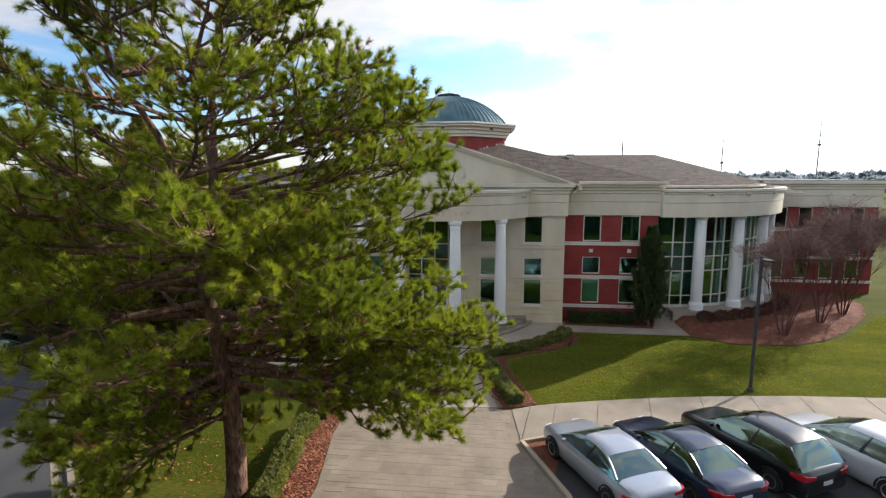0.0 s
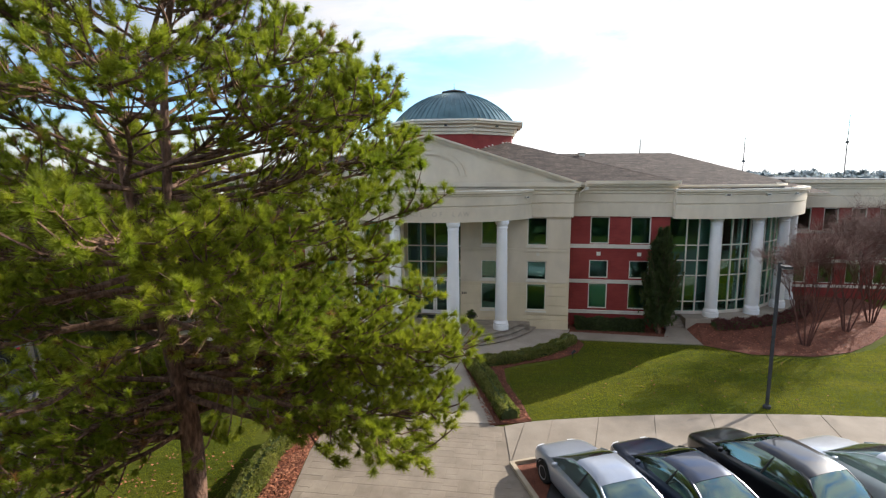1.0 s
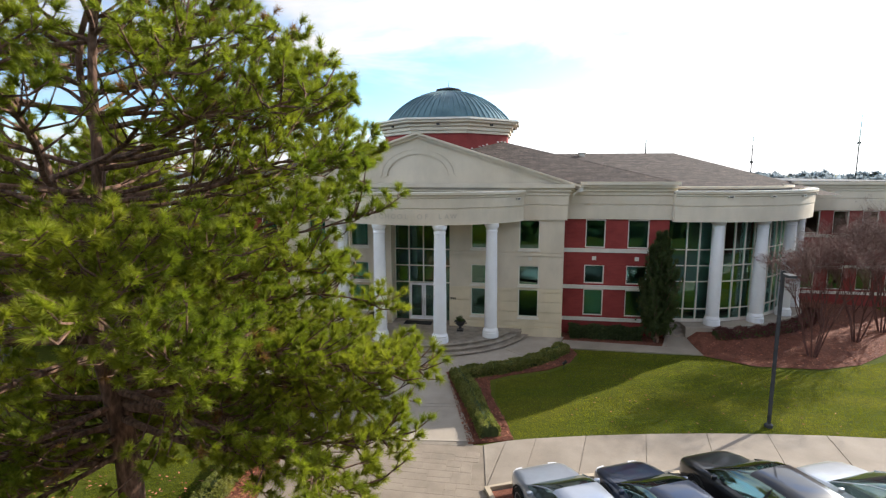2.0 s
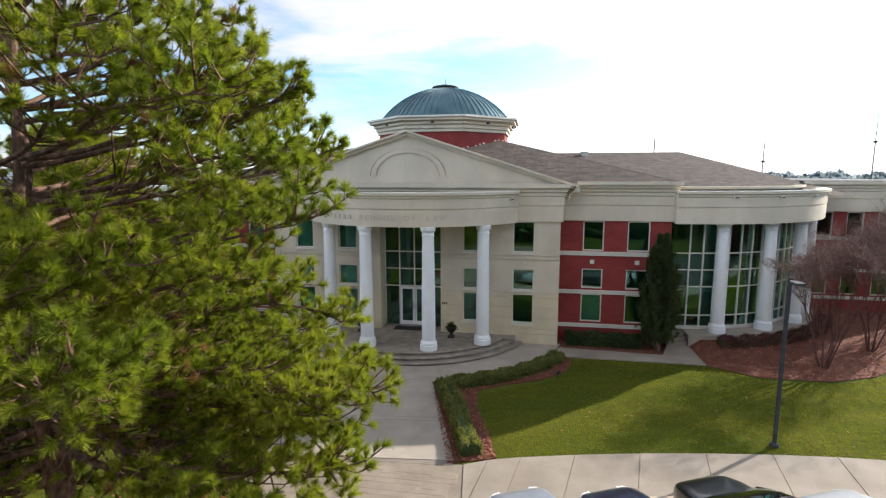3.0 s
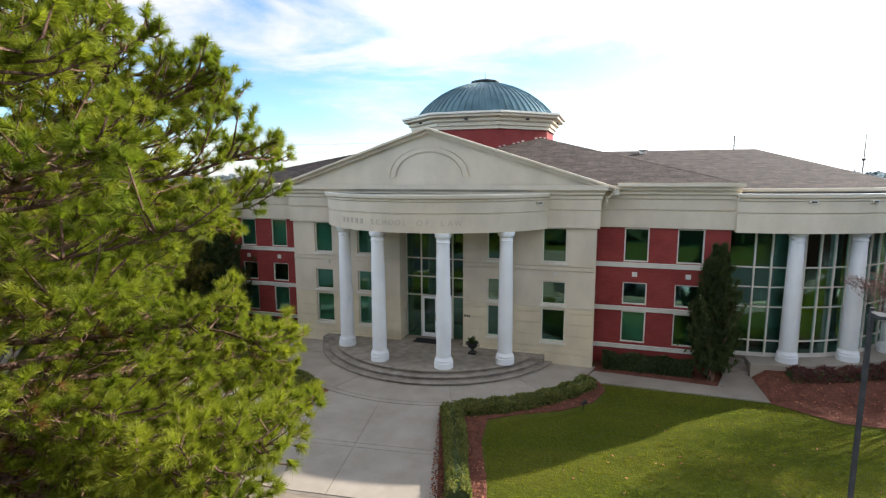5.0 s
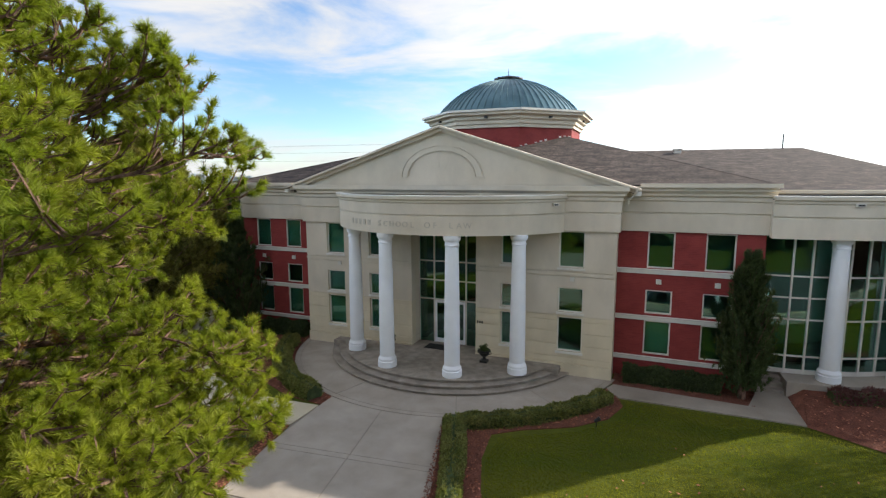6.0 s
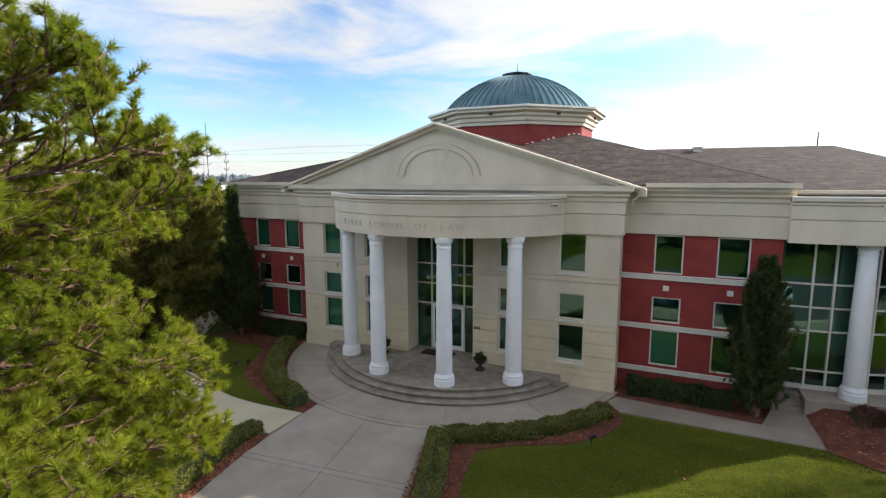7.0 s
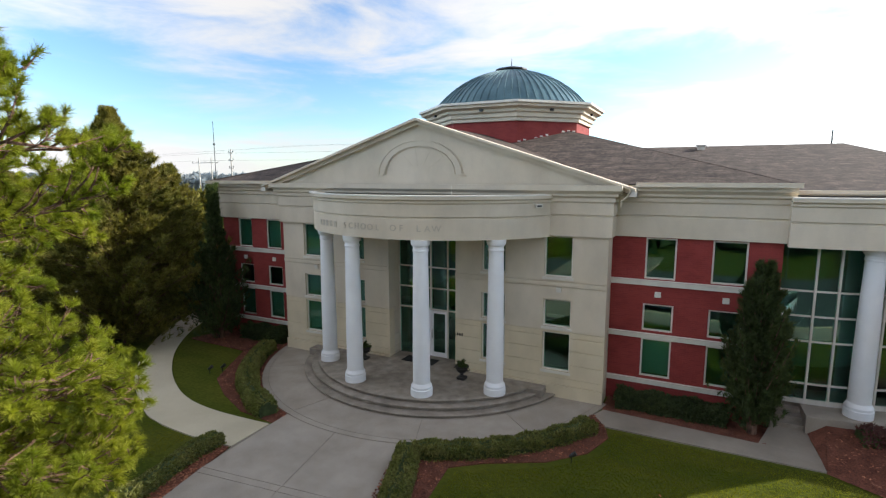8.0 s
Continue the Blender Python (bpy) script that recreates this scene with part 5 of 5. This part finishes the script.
# ---- cars ----
def car(label, paint, m, length=4.7, width=1.82, height=1.45, suv=False):
    """A car heading along +y of its own frame: lofted body and glasshouse, painted roof and pillars, lamps, wheels."""
    root = thing("car", label, "car", "cars in the parking lot")
    L, W = length / 2, width / 2
    lift = 0.08 if suv else 0.0
    ys = (-L, -L + 0.05, -L + 0.16, -L + 0.45, -L + 0.95, -L + 1.5, -0.5, 0.3, L - 1.5, L - 1.1, L - 0.7, L - 0.35, L - 0.12, L - 0.03, L)
    tops = (0.84, 0.93, 0.99, 1.02, 1.02, 1.00, 0.98, 0.97, 0.96, 0.93, 0.88, 0.81, 0.72, 0.64, 0.56)
    lows = (0.42, 0.34, 0.28, 0.25, 0.22, 0.20, 0.20, 0.20, 0.20, 0.22, 0.22, 0.23, 0.26, 0.32, 0.40)
    wide = (0.80, 0.88, 0.93, 0.97, 1.0, 1.0, 1.0, 1.0, 1.0, 0.99, 0.97, 0.92, 0.84, 0.76, 0.68)
    ring = ((-0.90, 0.0), (-0.985, 0.14), (-1.0, 0.42), (-0.985, 0.70), (-0.955, 0.84), (-0.89, 0.94), (-0.72, 0.985), (-0.36, 1.0), (0.36, 1.0), (0.72, 0.985), (0.89, 0.94), (0.955, 0.84), (0.985, 0.70), (1.0, 0.42), (0.985, 0.14), (0.90, 0.0))
    n = len(ring)
    vs = [(u * W * w, y, z0 + (z1 + lift - z0) * f) for y, z1, z0, w in zip(ys, tops, lows, wide) for u, f in ring]
    fs = [(i * n + j, i * n + (j + 1) % n, (i + 1) * n + (j + 1) % n, (i + 1) * n + j) for i in range(len(ys) - 1) for j in range(n)]
    Geo().add(vs, fs + [tuple(range(n))[::-1], tuple((len(ys) - 1) * n + j for j in range(n))]).part("body", paint, root, smooth=True)

    # glasshouse
    base = 0.95 + lift
    yb, yf = (-L + 0.12, L - 1.15) if suv else (-L + 0.62, L - 1.22)
    ss = (0, 0.08, 0.16, 0.25, 0.34, 0.45, 0.56, 0.64, 0.74, 0.87, 1.0)
    hh = (0, 0.48, 0.80, 0.95, 0.99, 1.0, 0.985, 0.95, 0.78, 0.42, 0.0) if suv else (0, 0.28, 0.55, 0.80, 0.95, 1.0, 0.985, 0.94, 0.76, 0.40, 0.0)
    rise, lean = height - base, 0.27

    def hoop(s, f, out):
        y, hz, k = yb + (yf - yb) * s, rise * f, f
        side = lambda q: W * (0.93 - lean * k * q) + out
        return [(-side(0), y, base), (-side(0.5), y, base + hz * 0.5), (-side(0.88), y, base + hz * 0.86), (-side(1.0) * 0.90, y, base + hz * 0.965 + out), (-side(1.0) * 0.5, y, base + hz + out), (side(1.0) * 0.5, y, base + hz + out), (side(1.0) * 0.90, y, base + hz * 0.965 + out), (side(0.88), y, base + hz * 0.86), (side(0.5), y, base + hz * 0.5), (side(0), y, base)]

    def shell(s0, s1, a, b, name, mat, out, text=""):
        sel = [i for i, s in enumerate(ss) if s0 <= s <= s1]
        c = b - a + 1
        vv = [p for i in sel for p in hoop(ss[i], hh[i], out)[a:b + 1]]
        ff = [(i * c + j, i * c + j + 1, (i + 1) * c + j + 1, (i + 1) * c + j) for i in range(len(sel) - 1) for j in range(c - 1)]
        return Geo().add(vv, ff).part(name, mat, root, text, smooth=True)

    shell(0, 1, 0, 9, "cabin_glass", CAR_GLASS, 0.0, "dark tinted car windows")
    shell(0.25 if not suv else 0.16, 0.64, 2, 7, "roof", paint, 0.012)
    for s in (-1, 1):
        e = lambda t, f, q: (s * (W * (0.93 - lean * f * q) - 0.010), yb + (yf - yb) * t, base + rise * f * (0.5 if q == 0.5 else 0.90 * q))
        Geo().tube([e(1.0, 0.0, 1), e(0.87, 0.42, 0.95), e(0.74, 0.78, 0.95), e(0.64, 0.95, 0.95)], [0.02, 0.021, 0.021, 0.02], 6).part("pillar", paint, root, smooth=True)
        Geo().tube([e(0.50, 1.0, 0.0), e(0.47, 1.0, 0.5), e(0.45, 1.0, 0.93)], [0.04, 0.036, 0.03], 6).part("pillar", DARK_METAL, root, smooth=True)
        Geo().tube([e(0.04, 0.14, 0.9), e(0.16, 0.55 if not suv else 0.80, 0.95), e(0.25, 0.80 if not suv else 0.95, 0.95), e(0.34, 0.95, 0.95)], [0.045, 0.045, 0.036, 0.025], 6).part("pillar", paint, root, smooth=True)
        mir = Geo().lathe([(0.02, -0.07), (0.075, -0.05), (0.085, 0.0), (0.075, 0.05), (0.02, 0.07)], 0, 0, 10)
        mir.v = [(s * (W + 0.07) + p[0] * 1.1, yf - 0.45 + p[1] * 0.8, base + 0.06 + p[2]) for p in mir.v]
        mir.part("mirror", paint, root, smooth=True)
        tail = [(s * 0.50 * W, -L - 0.004), (s * 0.74 * W, -L + 0.006), (s * 0.88 * W, -L + 0.05), (s * 0.955 * W, -L + 0.2), (s * 0.985 * W, -L + 0.42)]
        tz = ((0.76, 0.84), (0.74, 0.86), (0.72, 0.88), (0.72, 0.87), (0.76, 0.82))
        g = Geo().add([(x * k, y - (0.012 if k > 1 else -0.05), z + lift) for k in (1.012, 0.96) for (x, y), zz in zip(tail, tz) for z in zz], [(2 * i, 2 * i + 2, 2 * i + 3, 2 * i + 1) for i in range(4)] + [(10 + 2 * i, 10 + 2 * i + 1, 10 + 2 * i + 3, 10 + 2 * i + 2) for i in range(4)] + [(2 * i + 1, 2 * i + 3, 13 + 2 * i, 11 + 2 * i) for i in range(4)] + [(2 * i, 10 + 2 * i, 12 + 2 * i, 2 * i + 2) for i in range(4)])
        g.part("tail_light", TAIL, root, smooth=True)
        head = [(s * 0.46 * W, L - 0.02), (s * 0.66 * W, L - 0.05), (s * 0.80 * W, L - 0.16), (s * 0.90 * W, L - 0.40)]
        g = Geo().add([(x * k, y + (0.012 if k > 1 else -0.06), z) for k in (1.012, 0.95) for x, y in head for z in (0.56, 0.68)], [(2 * i, 2 * i + 1, 2 * i + 3, 2 * i + 2) for i in range(3)] + [(8 + 2 * i, 10 + 2 * i, 11 + 2 * i, 9 + 2 * i) for i in range(3)] + [(2 * i + 1, 9 + 2 * i, 11 + 2 * i, 2 * i + 3) for i in range(3)] + [(2 * i, 2 * i + 2, 10 + 2 * i, 8 + 2 * i) for i in range(3)])
        g.part("headlight", LAMP_LENS, root, smooth=True)
        for y in (-L + 0.95, L - 0.92):
            Geo().tube([(s * (W + 0.002), y + 0.375 * math.cos(radians(a)), 0.33 + 0.375 * math.sin(radians(a))) for a in range(-8, 189, 14)], [0.028] * 15, 5).part("wheel_arch", RUBBER, root)
            wm = Matrix.Translation((s * (W - 0.09), y, 0.33)) @ pose(0, 0, 0, 0, 90, 0)
            tyre = Geo().lathe([(0.20, -0.11), (0.31, -0.11), (0.33, -0.07), (0.33, 0.07), (0.31, 0.11), (0.20, 0.11)], 0, 0, 24)
            tyre.v = [tuple(wm @ Vector(p)) for p in tyre.v]
            ty = tyre.part("tyre", RUBBER, root, smooth=True)
            rim = Geo().lathe([(0.05, 0.10), (0.20, 0.112), (0.21, 0.118), (0.21, -0.118), (0.20, -0.112), (0.05, -0.10)][::-1], 0, 0, 16)
            rim.v = [tuple(wm @ Vector(p)) for p in rim.v]
            rim.part("rim", ALLOY, ty, smooth=True)
    Geo().box(-0.17, 0.17, -L - 0.02, -L + 0.03, 0.60, 0.71).part("plate", PLATE, root)
    root.matrix_basis = m
    return root


HEAD = math.degrees(math.atan2(0.43, 0.90))
LOT = -0.004
car("silver-blue sedan parked nose to the sidewalk", SILVER, pose(3.42, 9.4, LOT, 0, 0, HEAD))
car("dark navy sedan parked nose to the sidewalk", NAVY, pose(5.75, 9.85, LOT, 0, 0, HEAD))
car("black sport utility car parked nose to the sidewalk", BLACK, pose(8.3, 10.75, LOT, 0, 0, HEAD), 4.6, 1.88, 1.66, True)
car("white car parked nose to the sidewalk", WHITE, pose(11.3, 10.6, LOT, 0, 0, HEAD), 4.7, 1.85, 1.62, True)
for x, y, r, p, lab in ((-24.5, 15.5, 140, BLACK, "black car parked along the drive"), (-30.5, 18.0, 140, WHITE, "white car parked along the drive"), (-45.0, 33.0, 50, WHITE, "white car far off in the lot"), (-52.0, 39.0, 50, SILVER, "silver car far off in the lot"), (-49.0, 45.0, 50, BLACK, "black car far off in the lot")):
    car(lab, p, pose(x, y, -0.008, 0, 0, r))


# ---- small things ----
def urn(x, y, z):
    root = thing("garden_urn", "dark bronze urn with loose dark planting", "urn", "urns flanking the door")
    Geo().box(x - 0.17, x + 0.17, y - 0.17, y + 0.17, z, z + 0.10).part("foot", DARK_METAL, root)
    Geo().lathe([(0.12, z + 0.1), (0.07, z + 0.18), (0.07, z + 0.24), (0.16, z + 0.30), (0.24, z + 0.40), (0.25, z + 0.48), (0.30, z + 0.52), (0.30, z + 0.56), (0.20, z + 0.56)], x, y, 16).part("bowl", DARK_METAL, root, smooth=True)
    for s in (-1, 1):
        Geo().tube([(x + s * 0.24, y, z + 0.38), (x + s * 0.35, y, z + 0.44), (x + s * 0.29, y, z + 0.53)], [0.02, 0.02, 0.02], 5).part("handle", DARK_METAL, root)
    rng = np.random.default_rng(int(abs(x) * 100))
    d = rng.normal(size=(160, 3))
    d[:, 2] = np.abs(d[:, 2])
    d /= np.linalg.norm(d, axis=1, keepdims=True)
    clump = 0.55 + 0.45 * np.sin(5.1 * d[:, :1] + 6.3 * d[:, 1:2] + x) + 0.35 * rng.random((160, 1))
    v, t = needles(rng, np.array([x, y, z + 0.54]) + d * clump * np.array([0.25, 0.25, 0.26]), d, 10, 0.09, 0.03)
    soup("planting", v, t, JUNIPER, root)


urn(-1.42, 24.75, 0.45)
urn(-6.45, 24.95, 0.45)
tagged(Geo().box(CX - 0.85, CX + 0.75, 25.55, 26.25, 0.455, 0.475).part("doormat", RUBBER), "black rubber doormat before the doors", "doormat")


def street_lamp(x, y, h):
    root = thing("street_lamp", "dark bronze pole lamp with a flat box head on the lawn", "street lamp")
    Geo().lathe([(0.14, 0), (0.14, 0.09), (0.09, 0.13)], x, y, 12).part("base", LAMP_GREY, root)
    Geo().box(x - 0.048, x + 0.048, y - 0.048, y + 0.048, 0.12, h).part("pole", LAMP_GREY, root)
    Geo().box(x - 0.03, x + 0.03, y - 0.24, y - 0.05, h - 0.13, h - 0.06).part("arm", LAMP_GREY, root)
    rim = [(-0.10, -0.20), (-0.15, -0.34), (-0.13, -0.68), (0.13, -0.68), (0.15, -0.34), (0.10, -0.20)]
    hd = Geo().slab([(x + u, y + w) for u, w in rim], h - 0.14, h - 0.05).part("head", LAMP_GREY, root)
    Geo().box(x - 0.10, x + 0.10, y - 0.64, y - 0.32, h - 0.16, h - 0.141).part("lens", LAMP_LENS, hd)


street_lamp(10.84, 16.45, 5.74)


def path_light(x, y):
    root = thing("path_light", "small dark garden spotlight on a spike", "garden light")
    Geo().tube([(x, y, 0.0), (x, y, 0.22)], [0.02, 0.02], 6).part("spike", DARK_METAL, root)
    Geo().tube([(x - 0.06, y, 0.2), (x + 0.12, y + 0.05, 0.34)], [0.05, 0.08], 8).part("head", DARK_METAL, root)


path_light(3.95, 21.1)
path_light(-12.05, 21.7)
path_light(-12.4, 21.3)


def mast(x, y, h, r):
    root = thing("radio_mast", "thin steel mast rising behind the school", "mast")
    Geo().tube([(x, y, -0.3), (x, y, h * 0.75), (x, y, h)], [r, r * 0.8, r * 0.6], 6).part("pole", LAMP_GREY, root)
    Geo().box(x - r * 2, x + r * 2, y - r * 2, y + r * 2, h * 0.72, h * 0.74).part("collar", LAMP_GREY, root)


mast(38.6, 90, 14.9, 0.10)
mast(24.7, 103, 15.5, 0.15)
mast(70.0, 118, 20.9, 0.13)


def power_pole(x, y, h, twin):
    root = thing("power_pole", "weathered wooden power pole with crossarms", "power pole")
    for k in range(2 if twin else 1):
        Geo().tube([(x + 5.5 * k, y, -0.3), (x + 5.5 * k, y, h)], [0.20, 0.13], 8).part("pole", WOODPOLE, root)
    for z in ((h - 1.5,) if twin else (h - 0.8, h - 2.4, h - 4.0)):
        a, b = (x - 3.0, x + 8.5) if twin else (x - 0.7, x + 0.7)
        Geo().box(a, b, y - 0.10, y + 0.10, z - 0.09, z + 0.09).part("crossarm", WOODPOLE, root)
        for q in (a + 0.1, (a + b) / 2, b - 0.1):
            Geo().lathe([(0.06, z + 0.14), (0.10, z + 0.2), (0.06, z + 0.45)], q, y, 6).part("insulator", DARK_METAL, root)


power_pole(-132.5, 118, 14.2, True)
mast(-126.3, 118.8, 25.0, 0.12)
power_pole(-82.8, 86.1, 14.4, False)
for z, y0 in ((17.0, 118), (16.9, 119), (13.6, 86.1), (12.1, 86.1)):
    tagged(Geo().tube([(-260, y0 + 30, z - 1), (-90, y0, z), (-40, y0 - 3, z - 0.5)], [0.018] * 3, 4).part("power_line", DARK_METAL), "thin sagging overhead power line", "cable")


# far distance
def far_trees(name, label, spots, seed, mat):
    rng = np.random.default_rng(seed)
    tips, dirs = [], []
    for x, y, h in spots:
        n = 26
        a, u = rng.uniform(0, 2 * np.pi, n), rng.uniform(0.05, 1, n)
        r = h * 0.42 * np.sqrt(np.clip(1 - (u - 0.35) ** 2 / 0.45, 0.02, 1)) * rng.uniform(0.5, 1, n)
        for i in range(n):
            tips.append((x + r[i] * math.cos(a[i]), y + r[i] * math.sin(a[i]), u[i] * h))
            dirs.append((math.cos(a[i]) * 0.7, math.sin(a[i]) * 0.7, 0.7))
    v, t = needles(rng, tips, dirs, 9, 3.2, 2.6, 1.2, 1.5)
    tagged(soup(name, v, t, mat), label, "trees", kind="stuff")


rng = np.random.default_rng(41)
spots = []
for k in range(900):
    a = radians(rng.uniform(20, 165))
    d = rng.uniform(240, 620)
    spots.append((d * math.cos(a), d * math.sin(a), rng.uniform(5.5, 9.5) * (0.75 + d / 1600)))
far_trees("hazed_woods", "grey-green belt of woods on the horizon, distance haze put into its pale colour", spots, 42, HAZED_WOOD)
spots = [(rng.uniform(-75, 75), rng.uniform(-50, -20), rng.uniform(9, 15)) for _ in range(260)] + [(rng.uniform(-60, -16), rng.uniform(-22, -12), rng.uniform(8, 13)) for _ in range(50)]
far_trees("pine_woods", "dark belt of woods behind the parking lot", spots, 44, JUNIPER)
spots = [(rng.uniform(-120, -45), rng.uniform(60, 140), rng.uniform(3, 6)) for _ in range(40)]
far_trees("scrub_trees", "brown winter scrub beyond the drive", spots, 43, CEDAR)
wh = thing("warehouse", "long low white metal warehouse far away", "building")
Geo().box(-232, -195, 180, 200, -0.3, 4.3).part("wall", WAREHOUSE, wh)
Geo().box(-232.5, -194.5, 179.5, 200.5, 4.3, 4.7).part("roof", WAREHOUSE, wh)
wh = thing("warehouse", "pale low warehouse seen through the pine", "building")
Geo().box(-84, -60, 92, 108, -0.3, 6.2).part("wall", WAREHOUSE, wh)
Geo().box(-84.4, -59.6, 91.6, 108.4, 6.2, 6.7).part("roof", TRIM, wh)


# ---- litter, grass and pavers ----
def scatter(poly, n, rng):
    xs, ys = [p[0] for p in poly], [p[1] for p in poly]
    out = []
    while len(out) < n:
        p = (rng.uniform(min(xs), max(xs)), rng.uniform(min(ys), max(ys)))
        if inside(p, poly):
            out.append(p)
    return np.array(out)


def litter(name, label, polys, mat, z, size, seed):
    rng = np.random.default_rng(seed)
    P = np.concatenate([scatter(p, n, rng) for p, n in polys])
    rr = np.hypot(P[:, 0] - 10.3, P[:, 1] - 36.0)
    bank = np.where((P[:, 0] > 11.0) & (P[:, 1] > 22.6), np.clip((14.6 - rr) / 4.6, 0, 1) * 0.53, 0.0)
    base = np.column_stack([P, np.full(len(P), z) + bank + rng.uniform(0, 0.03, len(P))])
    a = rng.uniform(0, 2 * np.pi, len(P))
    d = np.column_stack([np.cos(a), np.sin(a), rng.uniform(-0.2, 0.5, len(P))]) * (size * rng.uniform(0.6, 1.3, (len(P), 1)))
    s = np.column_stack([-np.sin(a), np.cos(a), rng.uniform(-0.3, 0.3, len(P))]) * size * 0.3
    v = np.stack([base - d / 2, base + s, base + d / 2, base - s], axis=1).reshape(-1, 3)
    v[:, 2] = np.maximum(v[:, 2], np.repeat(bank, 4) + z - 0.005)
    k = np.arange(len(P))[:, None] * 4
    t = np.concatenate([k + np.array([[0, 1, 2]]), k + np.array([[0, 2, 3]])])
    tagged(soup(name, v, t, mat), label, "leaf litter", kind="stuff")


litter("bark_chips", "scattered red-brown bark chips", [(BEDS[k], n) for k, n in (("wing_mulch", 900), ("bay_mulch", 9000), ("hedge_mulch", 6000), ("left_mulch", 5000), ("walk_mulch", 5000))], MULCH, 0.018, 0.09, 51)
litter("fallen_leaves", "dry orange-red fallen leaves", [(BEDS["walk_mulch"], 7000), (BEDS["bay_mulch"], 2200), (BEDS["hedge_mulch"], 900), (BEDS["left_mulch"], 700), ([(-12, 7.5), (-6.5, 6), (-6.6, 11), (-13, 9.5)], 220), ([(2, 14.6), (14, 16.4), (14, 22), (4, 20)], 60)], LEAF_LITTER, 0.022, 0.10, 52)

LAWN = [(1.8, 14.2), (5.2, 15.1), (9.9, 15.9), (16, 16.35), (28, 17.0), (30, 27), (24.5, 29.5), (19.5, 24.4), (15.9, 22.5), (12.9, 22.5), (11.0, 23.7), (4.8, 23.7), (4.7, 22), (3.4, 20.6), (0.9, 19.1), (0.9, 17.6)]
LEFT_LAWN = [(-7.9, 12), (-8.2, 17), (-10.5, 17.4), (-13.8, 18.4), (-17, 19.8), (-19.5, 16.2), (-12.2, 7.6), (-7, 8)]
rng = np.random.default_rng(61)
P = np.concatenate([scatter(LAWN, 105000, rng), scatter(LEFT_LAWN, 26000, rng)])
tip = np.column_stack([P, np.full(len(P), -0.015)])
up = np.tile(np.array([[0.0, 0.0, 1.0]]), (len(P), 1))
v, t = needles(rng, tip, up, 3, 0.038, 0.013, 0.75, 0.0)
tagged(soup("grass", v, t, BLADE), "short winter lawn grass, part green, part straw", "grass", kind="stuff")

# stamped pavers of the forecourt
rng = np.random.default_rng(71)
cache = {}
ZONE = [(-5.0, 7.5), (2.35, 7.5), (1.0, 11.1), (0.7, 13.4), (-5.55, 12.95), (-5.5, 11), (-5.08, 8)]


def paver(c, w, dep):
    """One stamped unit: a low block with a soft worn edge."""
    if not all(inside((c[0] + sx * w * 0.46, c[1] + sy * dep * 0.46), ZONE) for sx in (-1, 1) for sy in (-1, 1)):
        return
    key = (round(w, 2), round(dep, 2))
    if key not in cache:
        a, b = w / 2 - 0.003, dep / 2 - 0.003
        g = Geo()
        g.add([(-a, -b, -0.03), (a, -b, -0.03), (a, b, -0.03), (-a, b, -0.03), (-a, -b, 0.006), (a, -b, 0.006), (a, b, 0.006), (-a, b, 0.006), (-a + 0.012, -b + 0.012, 0.009), (a - 0.012, -b + 0.012, 0.009), (a - 0.012, b - 0.012, 0.009), (-a + 0.012, b - 0.012, 0.009)], [(0, 1, 5, 4), (1, 2, 6, 5), (2, 3, 7, 6), (3, 0, 4, 7), (4, 5, 9, 8), (5, 6, 10, 9), (6, 7, 11, 10), (7, 4, 8, 11), (8, 9, 10, 11)])
        cache[key] = g.mesh("paver", PAVER)
    ob = new("paver", cache[key])
    ob.parent = plaza
    ob.location = (c[0], c[1], 0.004 + rng.uniform(0, 0.0015))


y, row = 7.43, 0
while y < 13.0:
    x = -6.0 + (0.0, 0.31, 0.17)[row % 3]
    if row in (1, 11):  # smooth bands across the forecourt
        while x < 2.6:
            paver((x + 0.75, y + 0.12), 1.5, 0.24)
            x += 1.5
        y += 0.24
        row += 1
        continue
    while x < 2.6:
        w = (0.35, 0.45, 0.6, 0.75)[int(rng.integers(0, 4))]
        kind_of = int(rng.integers(0, 3))
        if kind_of == 0 and w < 0.8:
            paver((x + w / 2, y + 0.3), w, 0.6)
        else:
            lo = 0.24 if kind_of == 1 else 0.36
            paver((x + w / 2, y + lo / 2), w, lo)
            paver((x + w / 2, y + 0.3 + lo / 2), w, 0.6 - lo)
        x += w
    y += 0.6
    row += 1
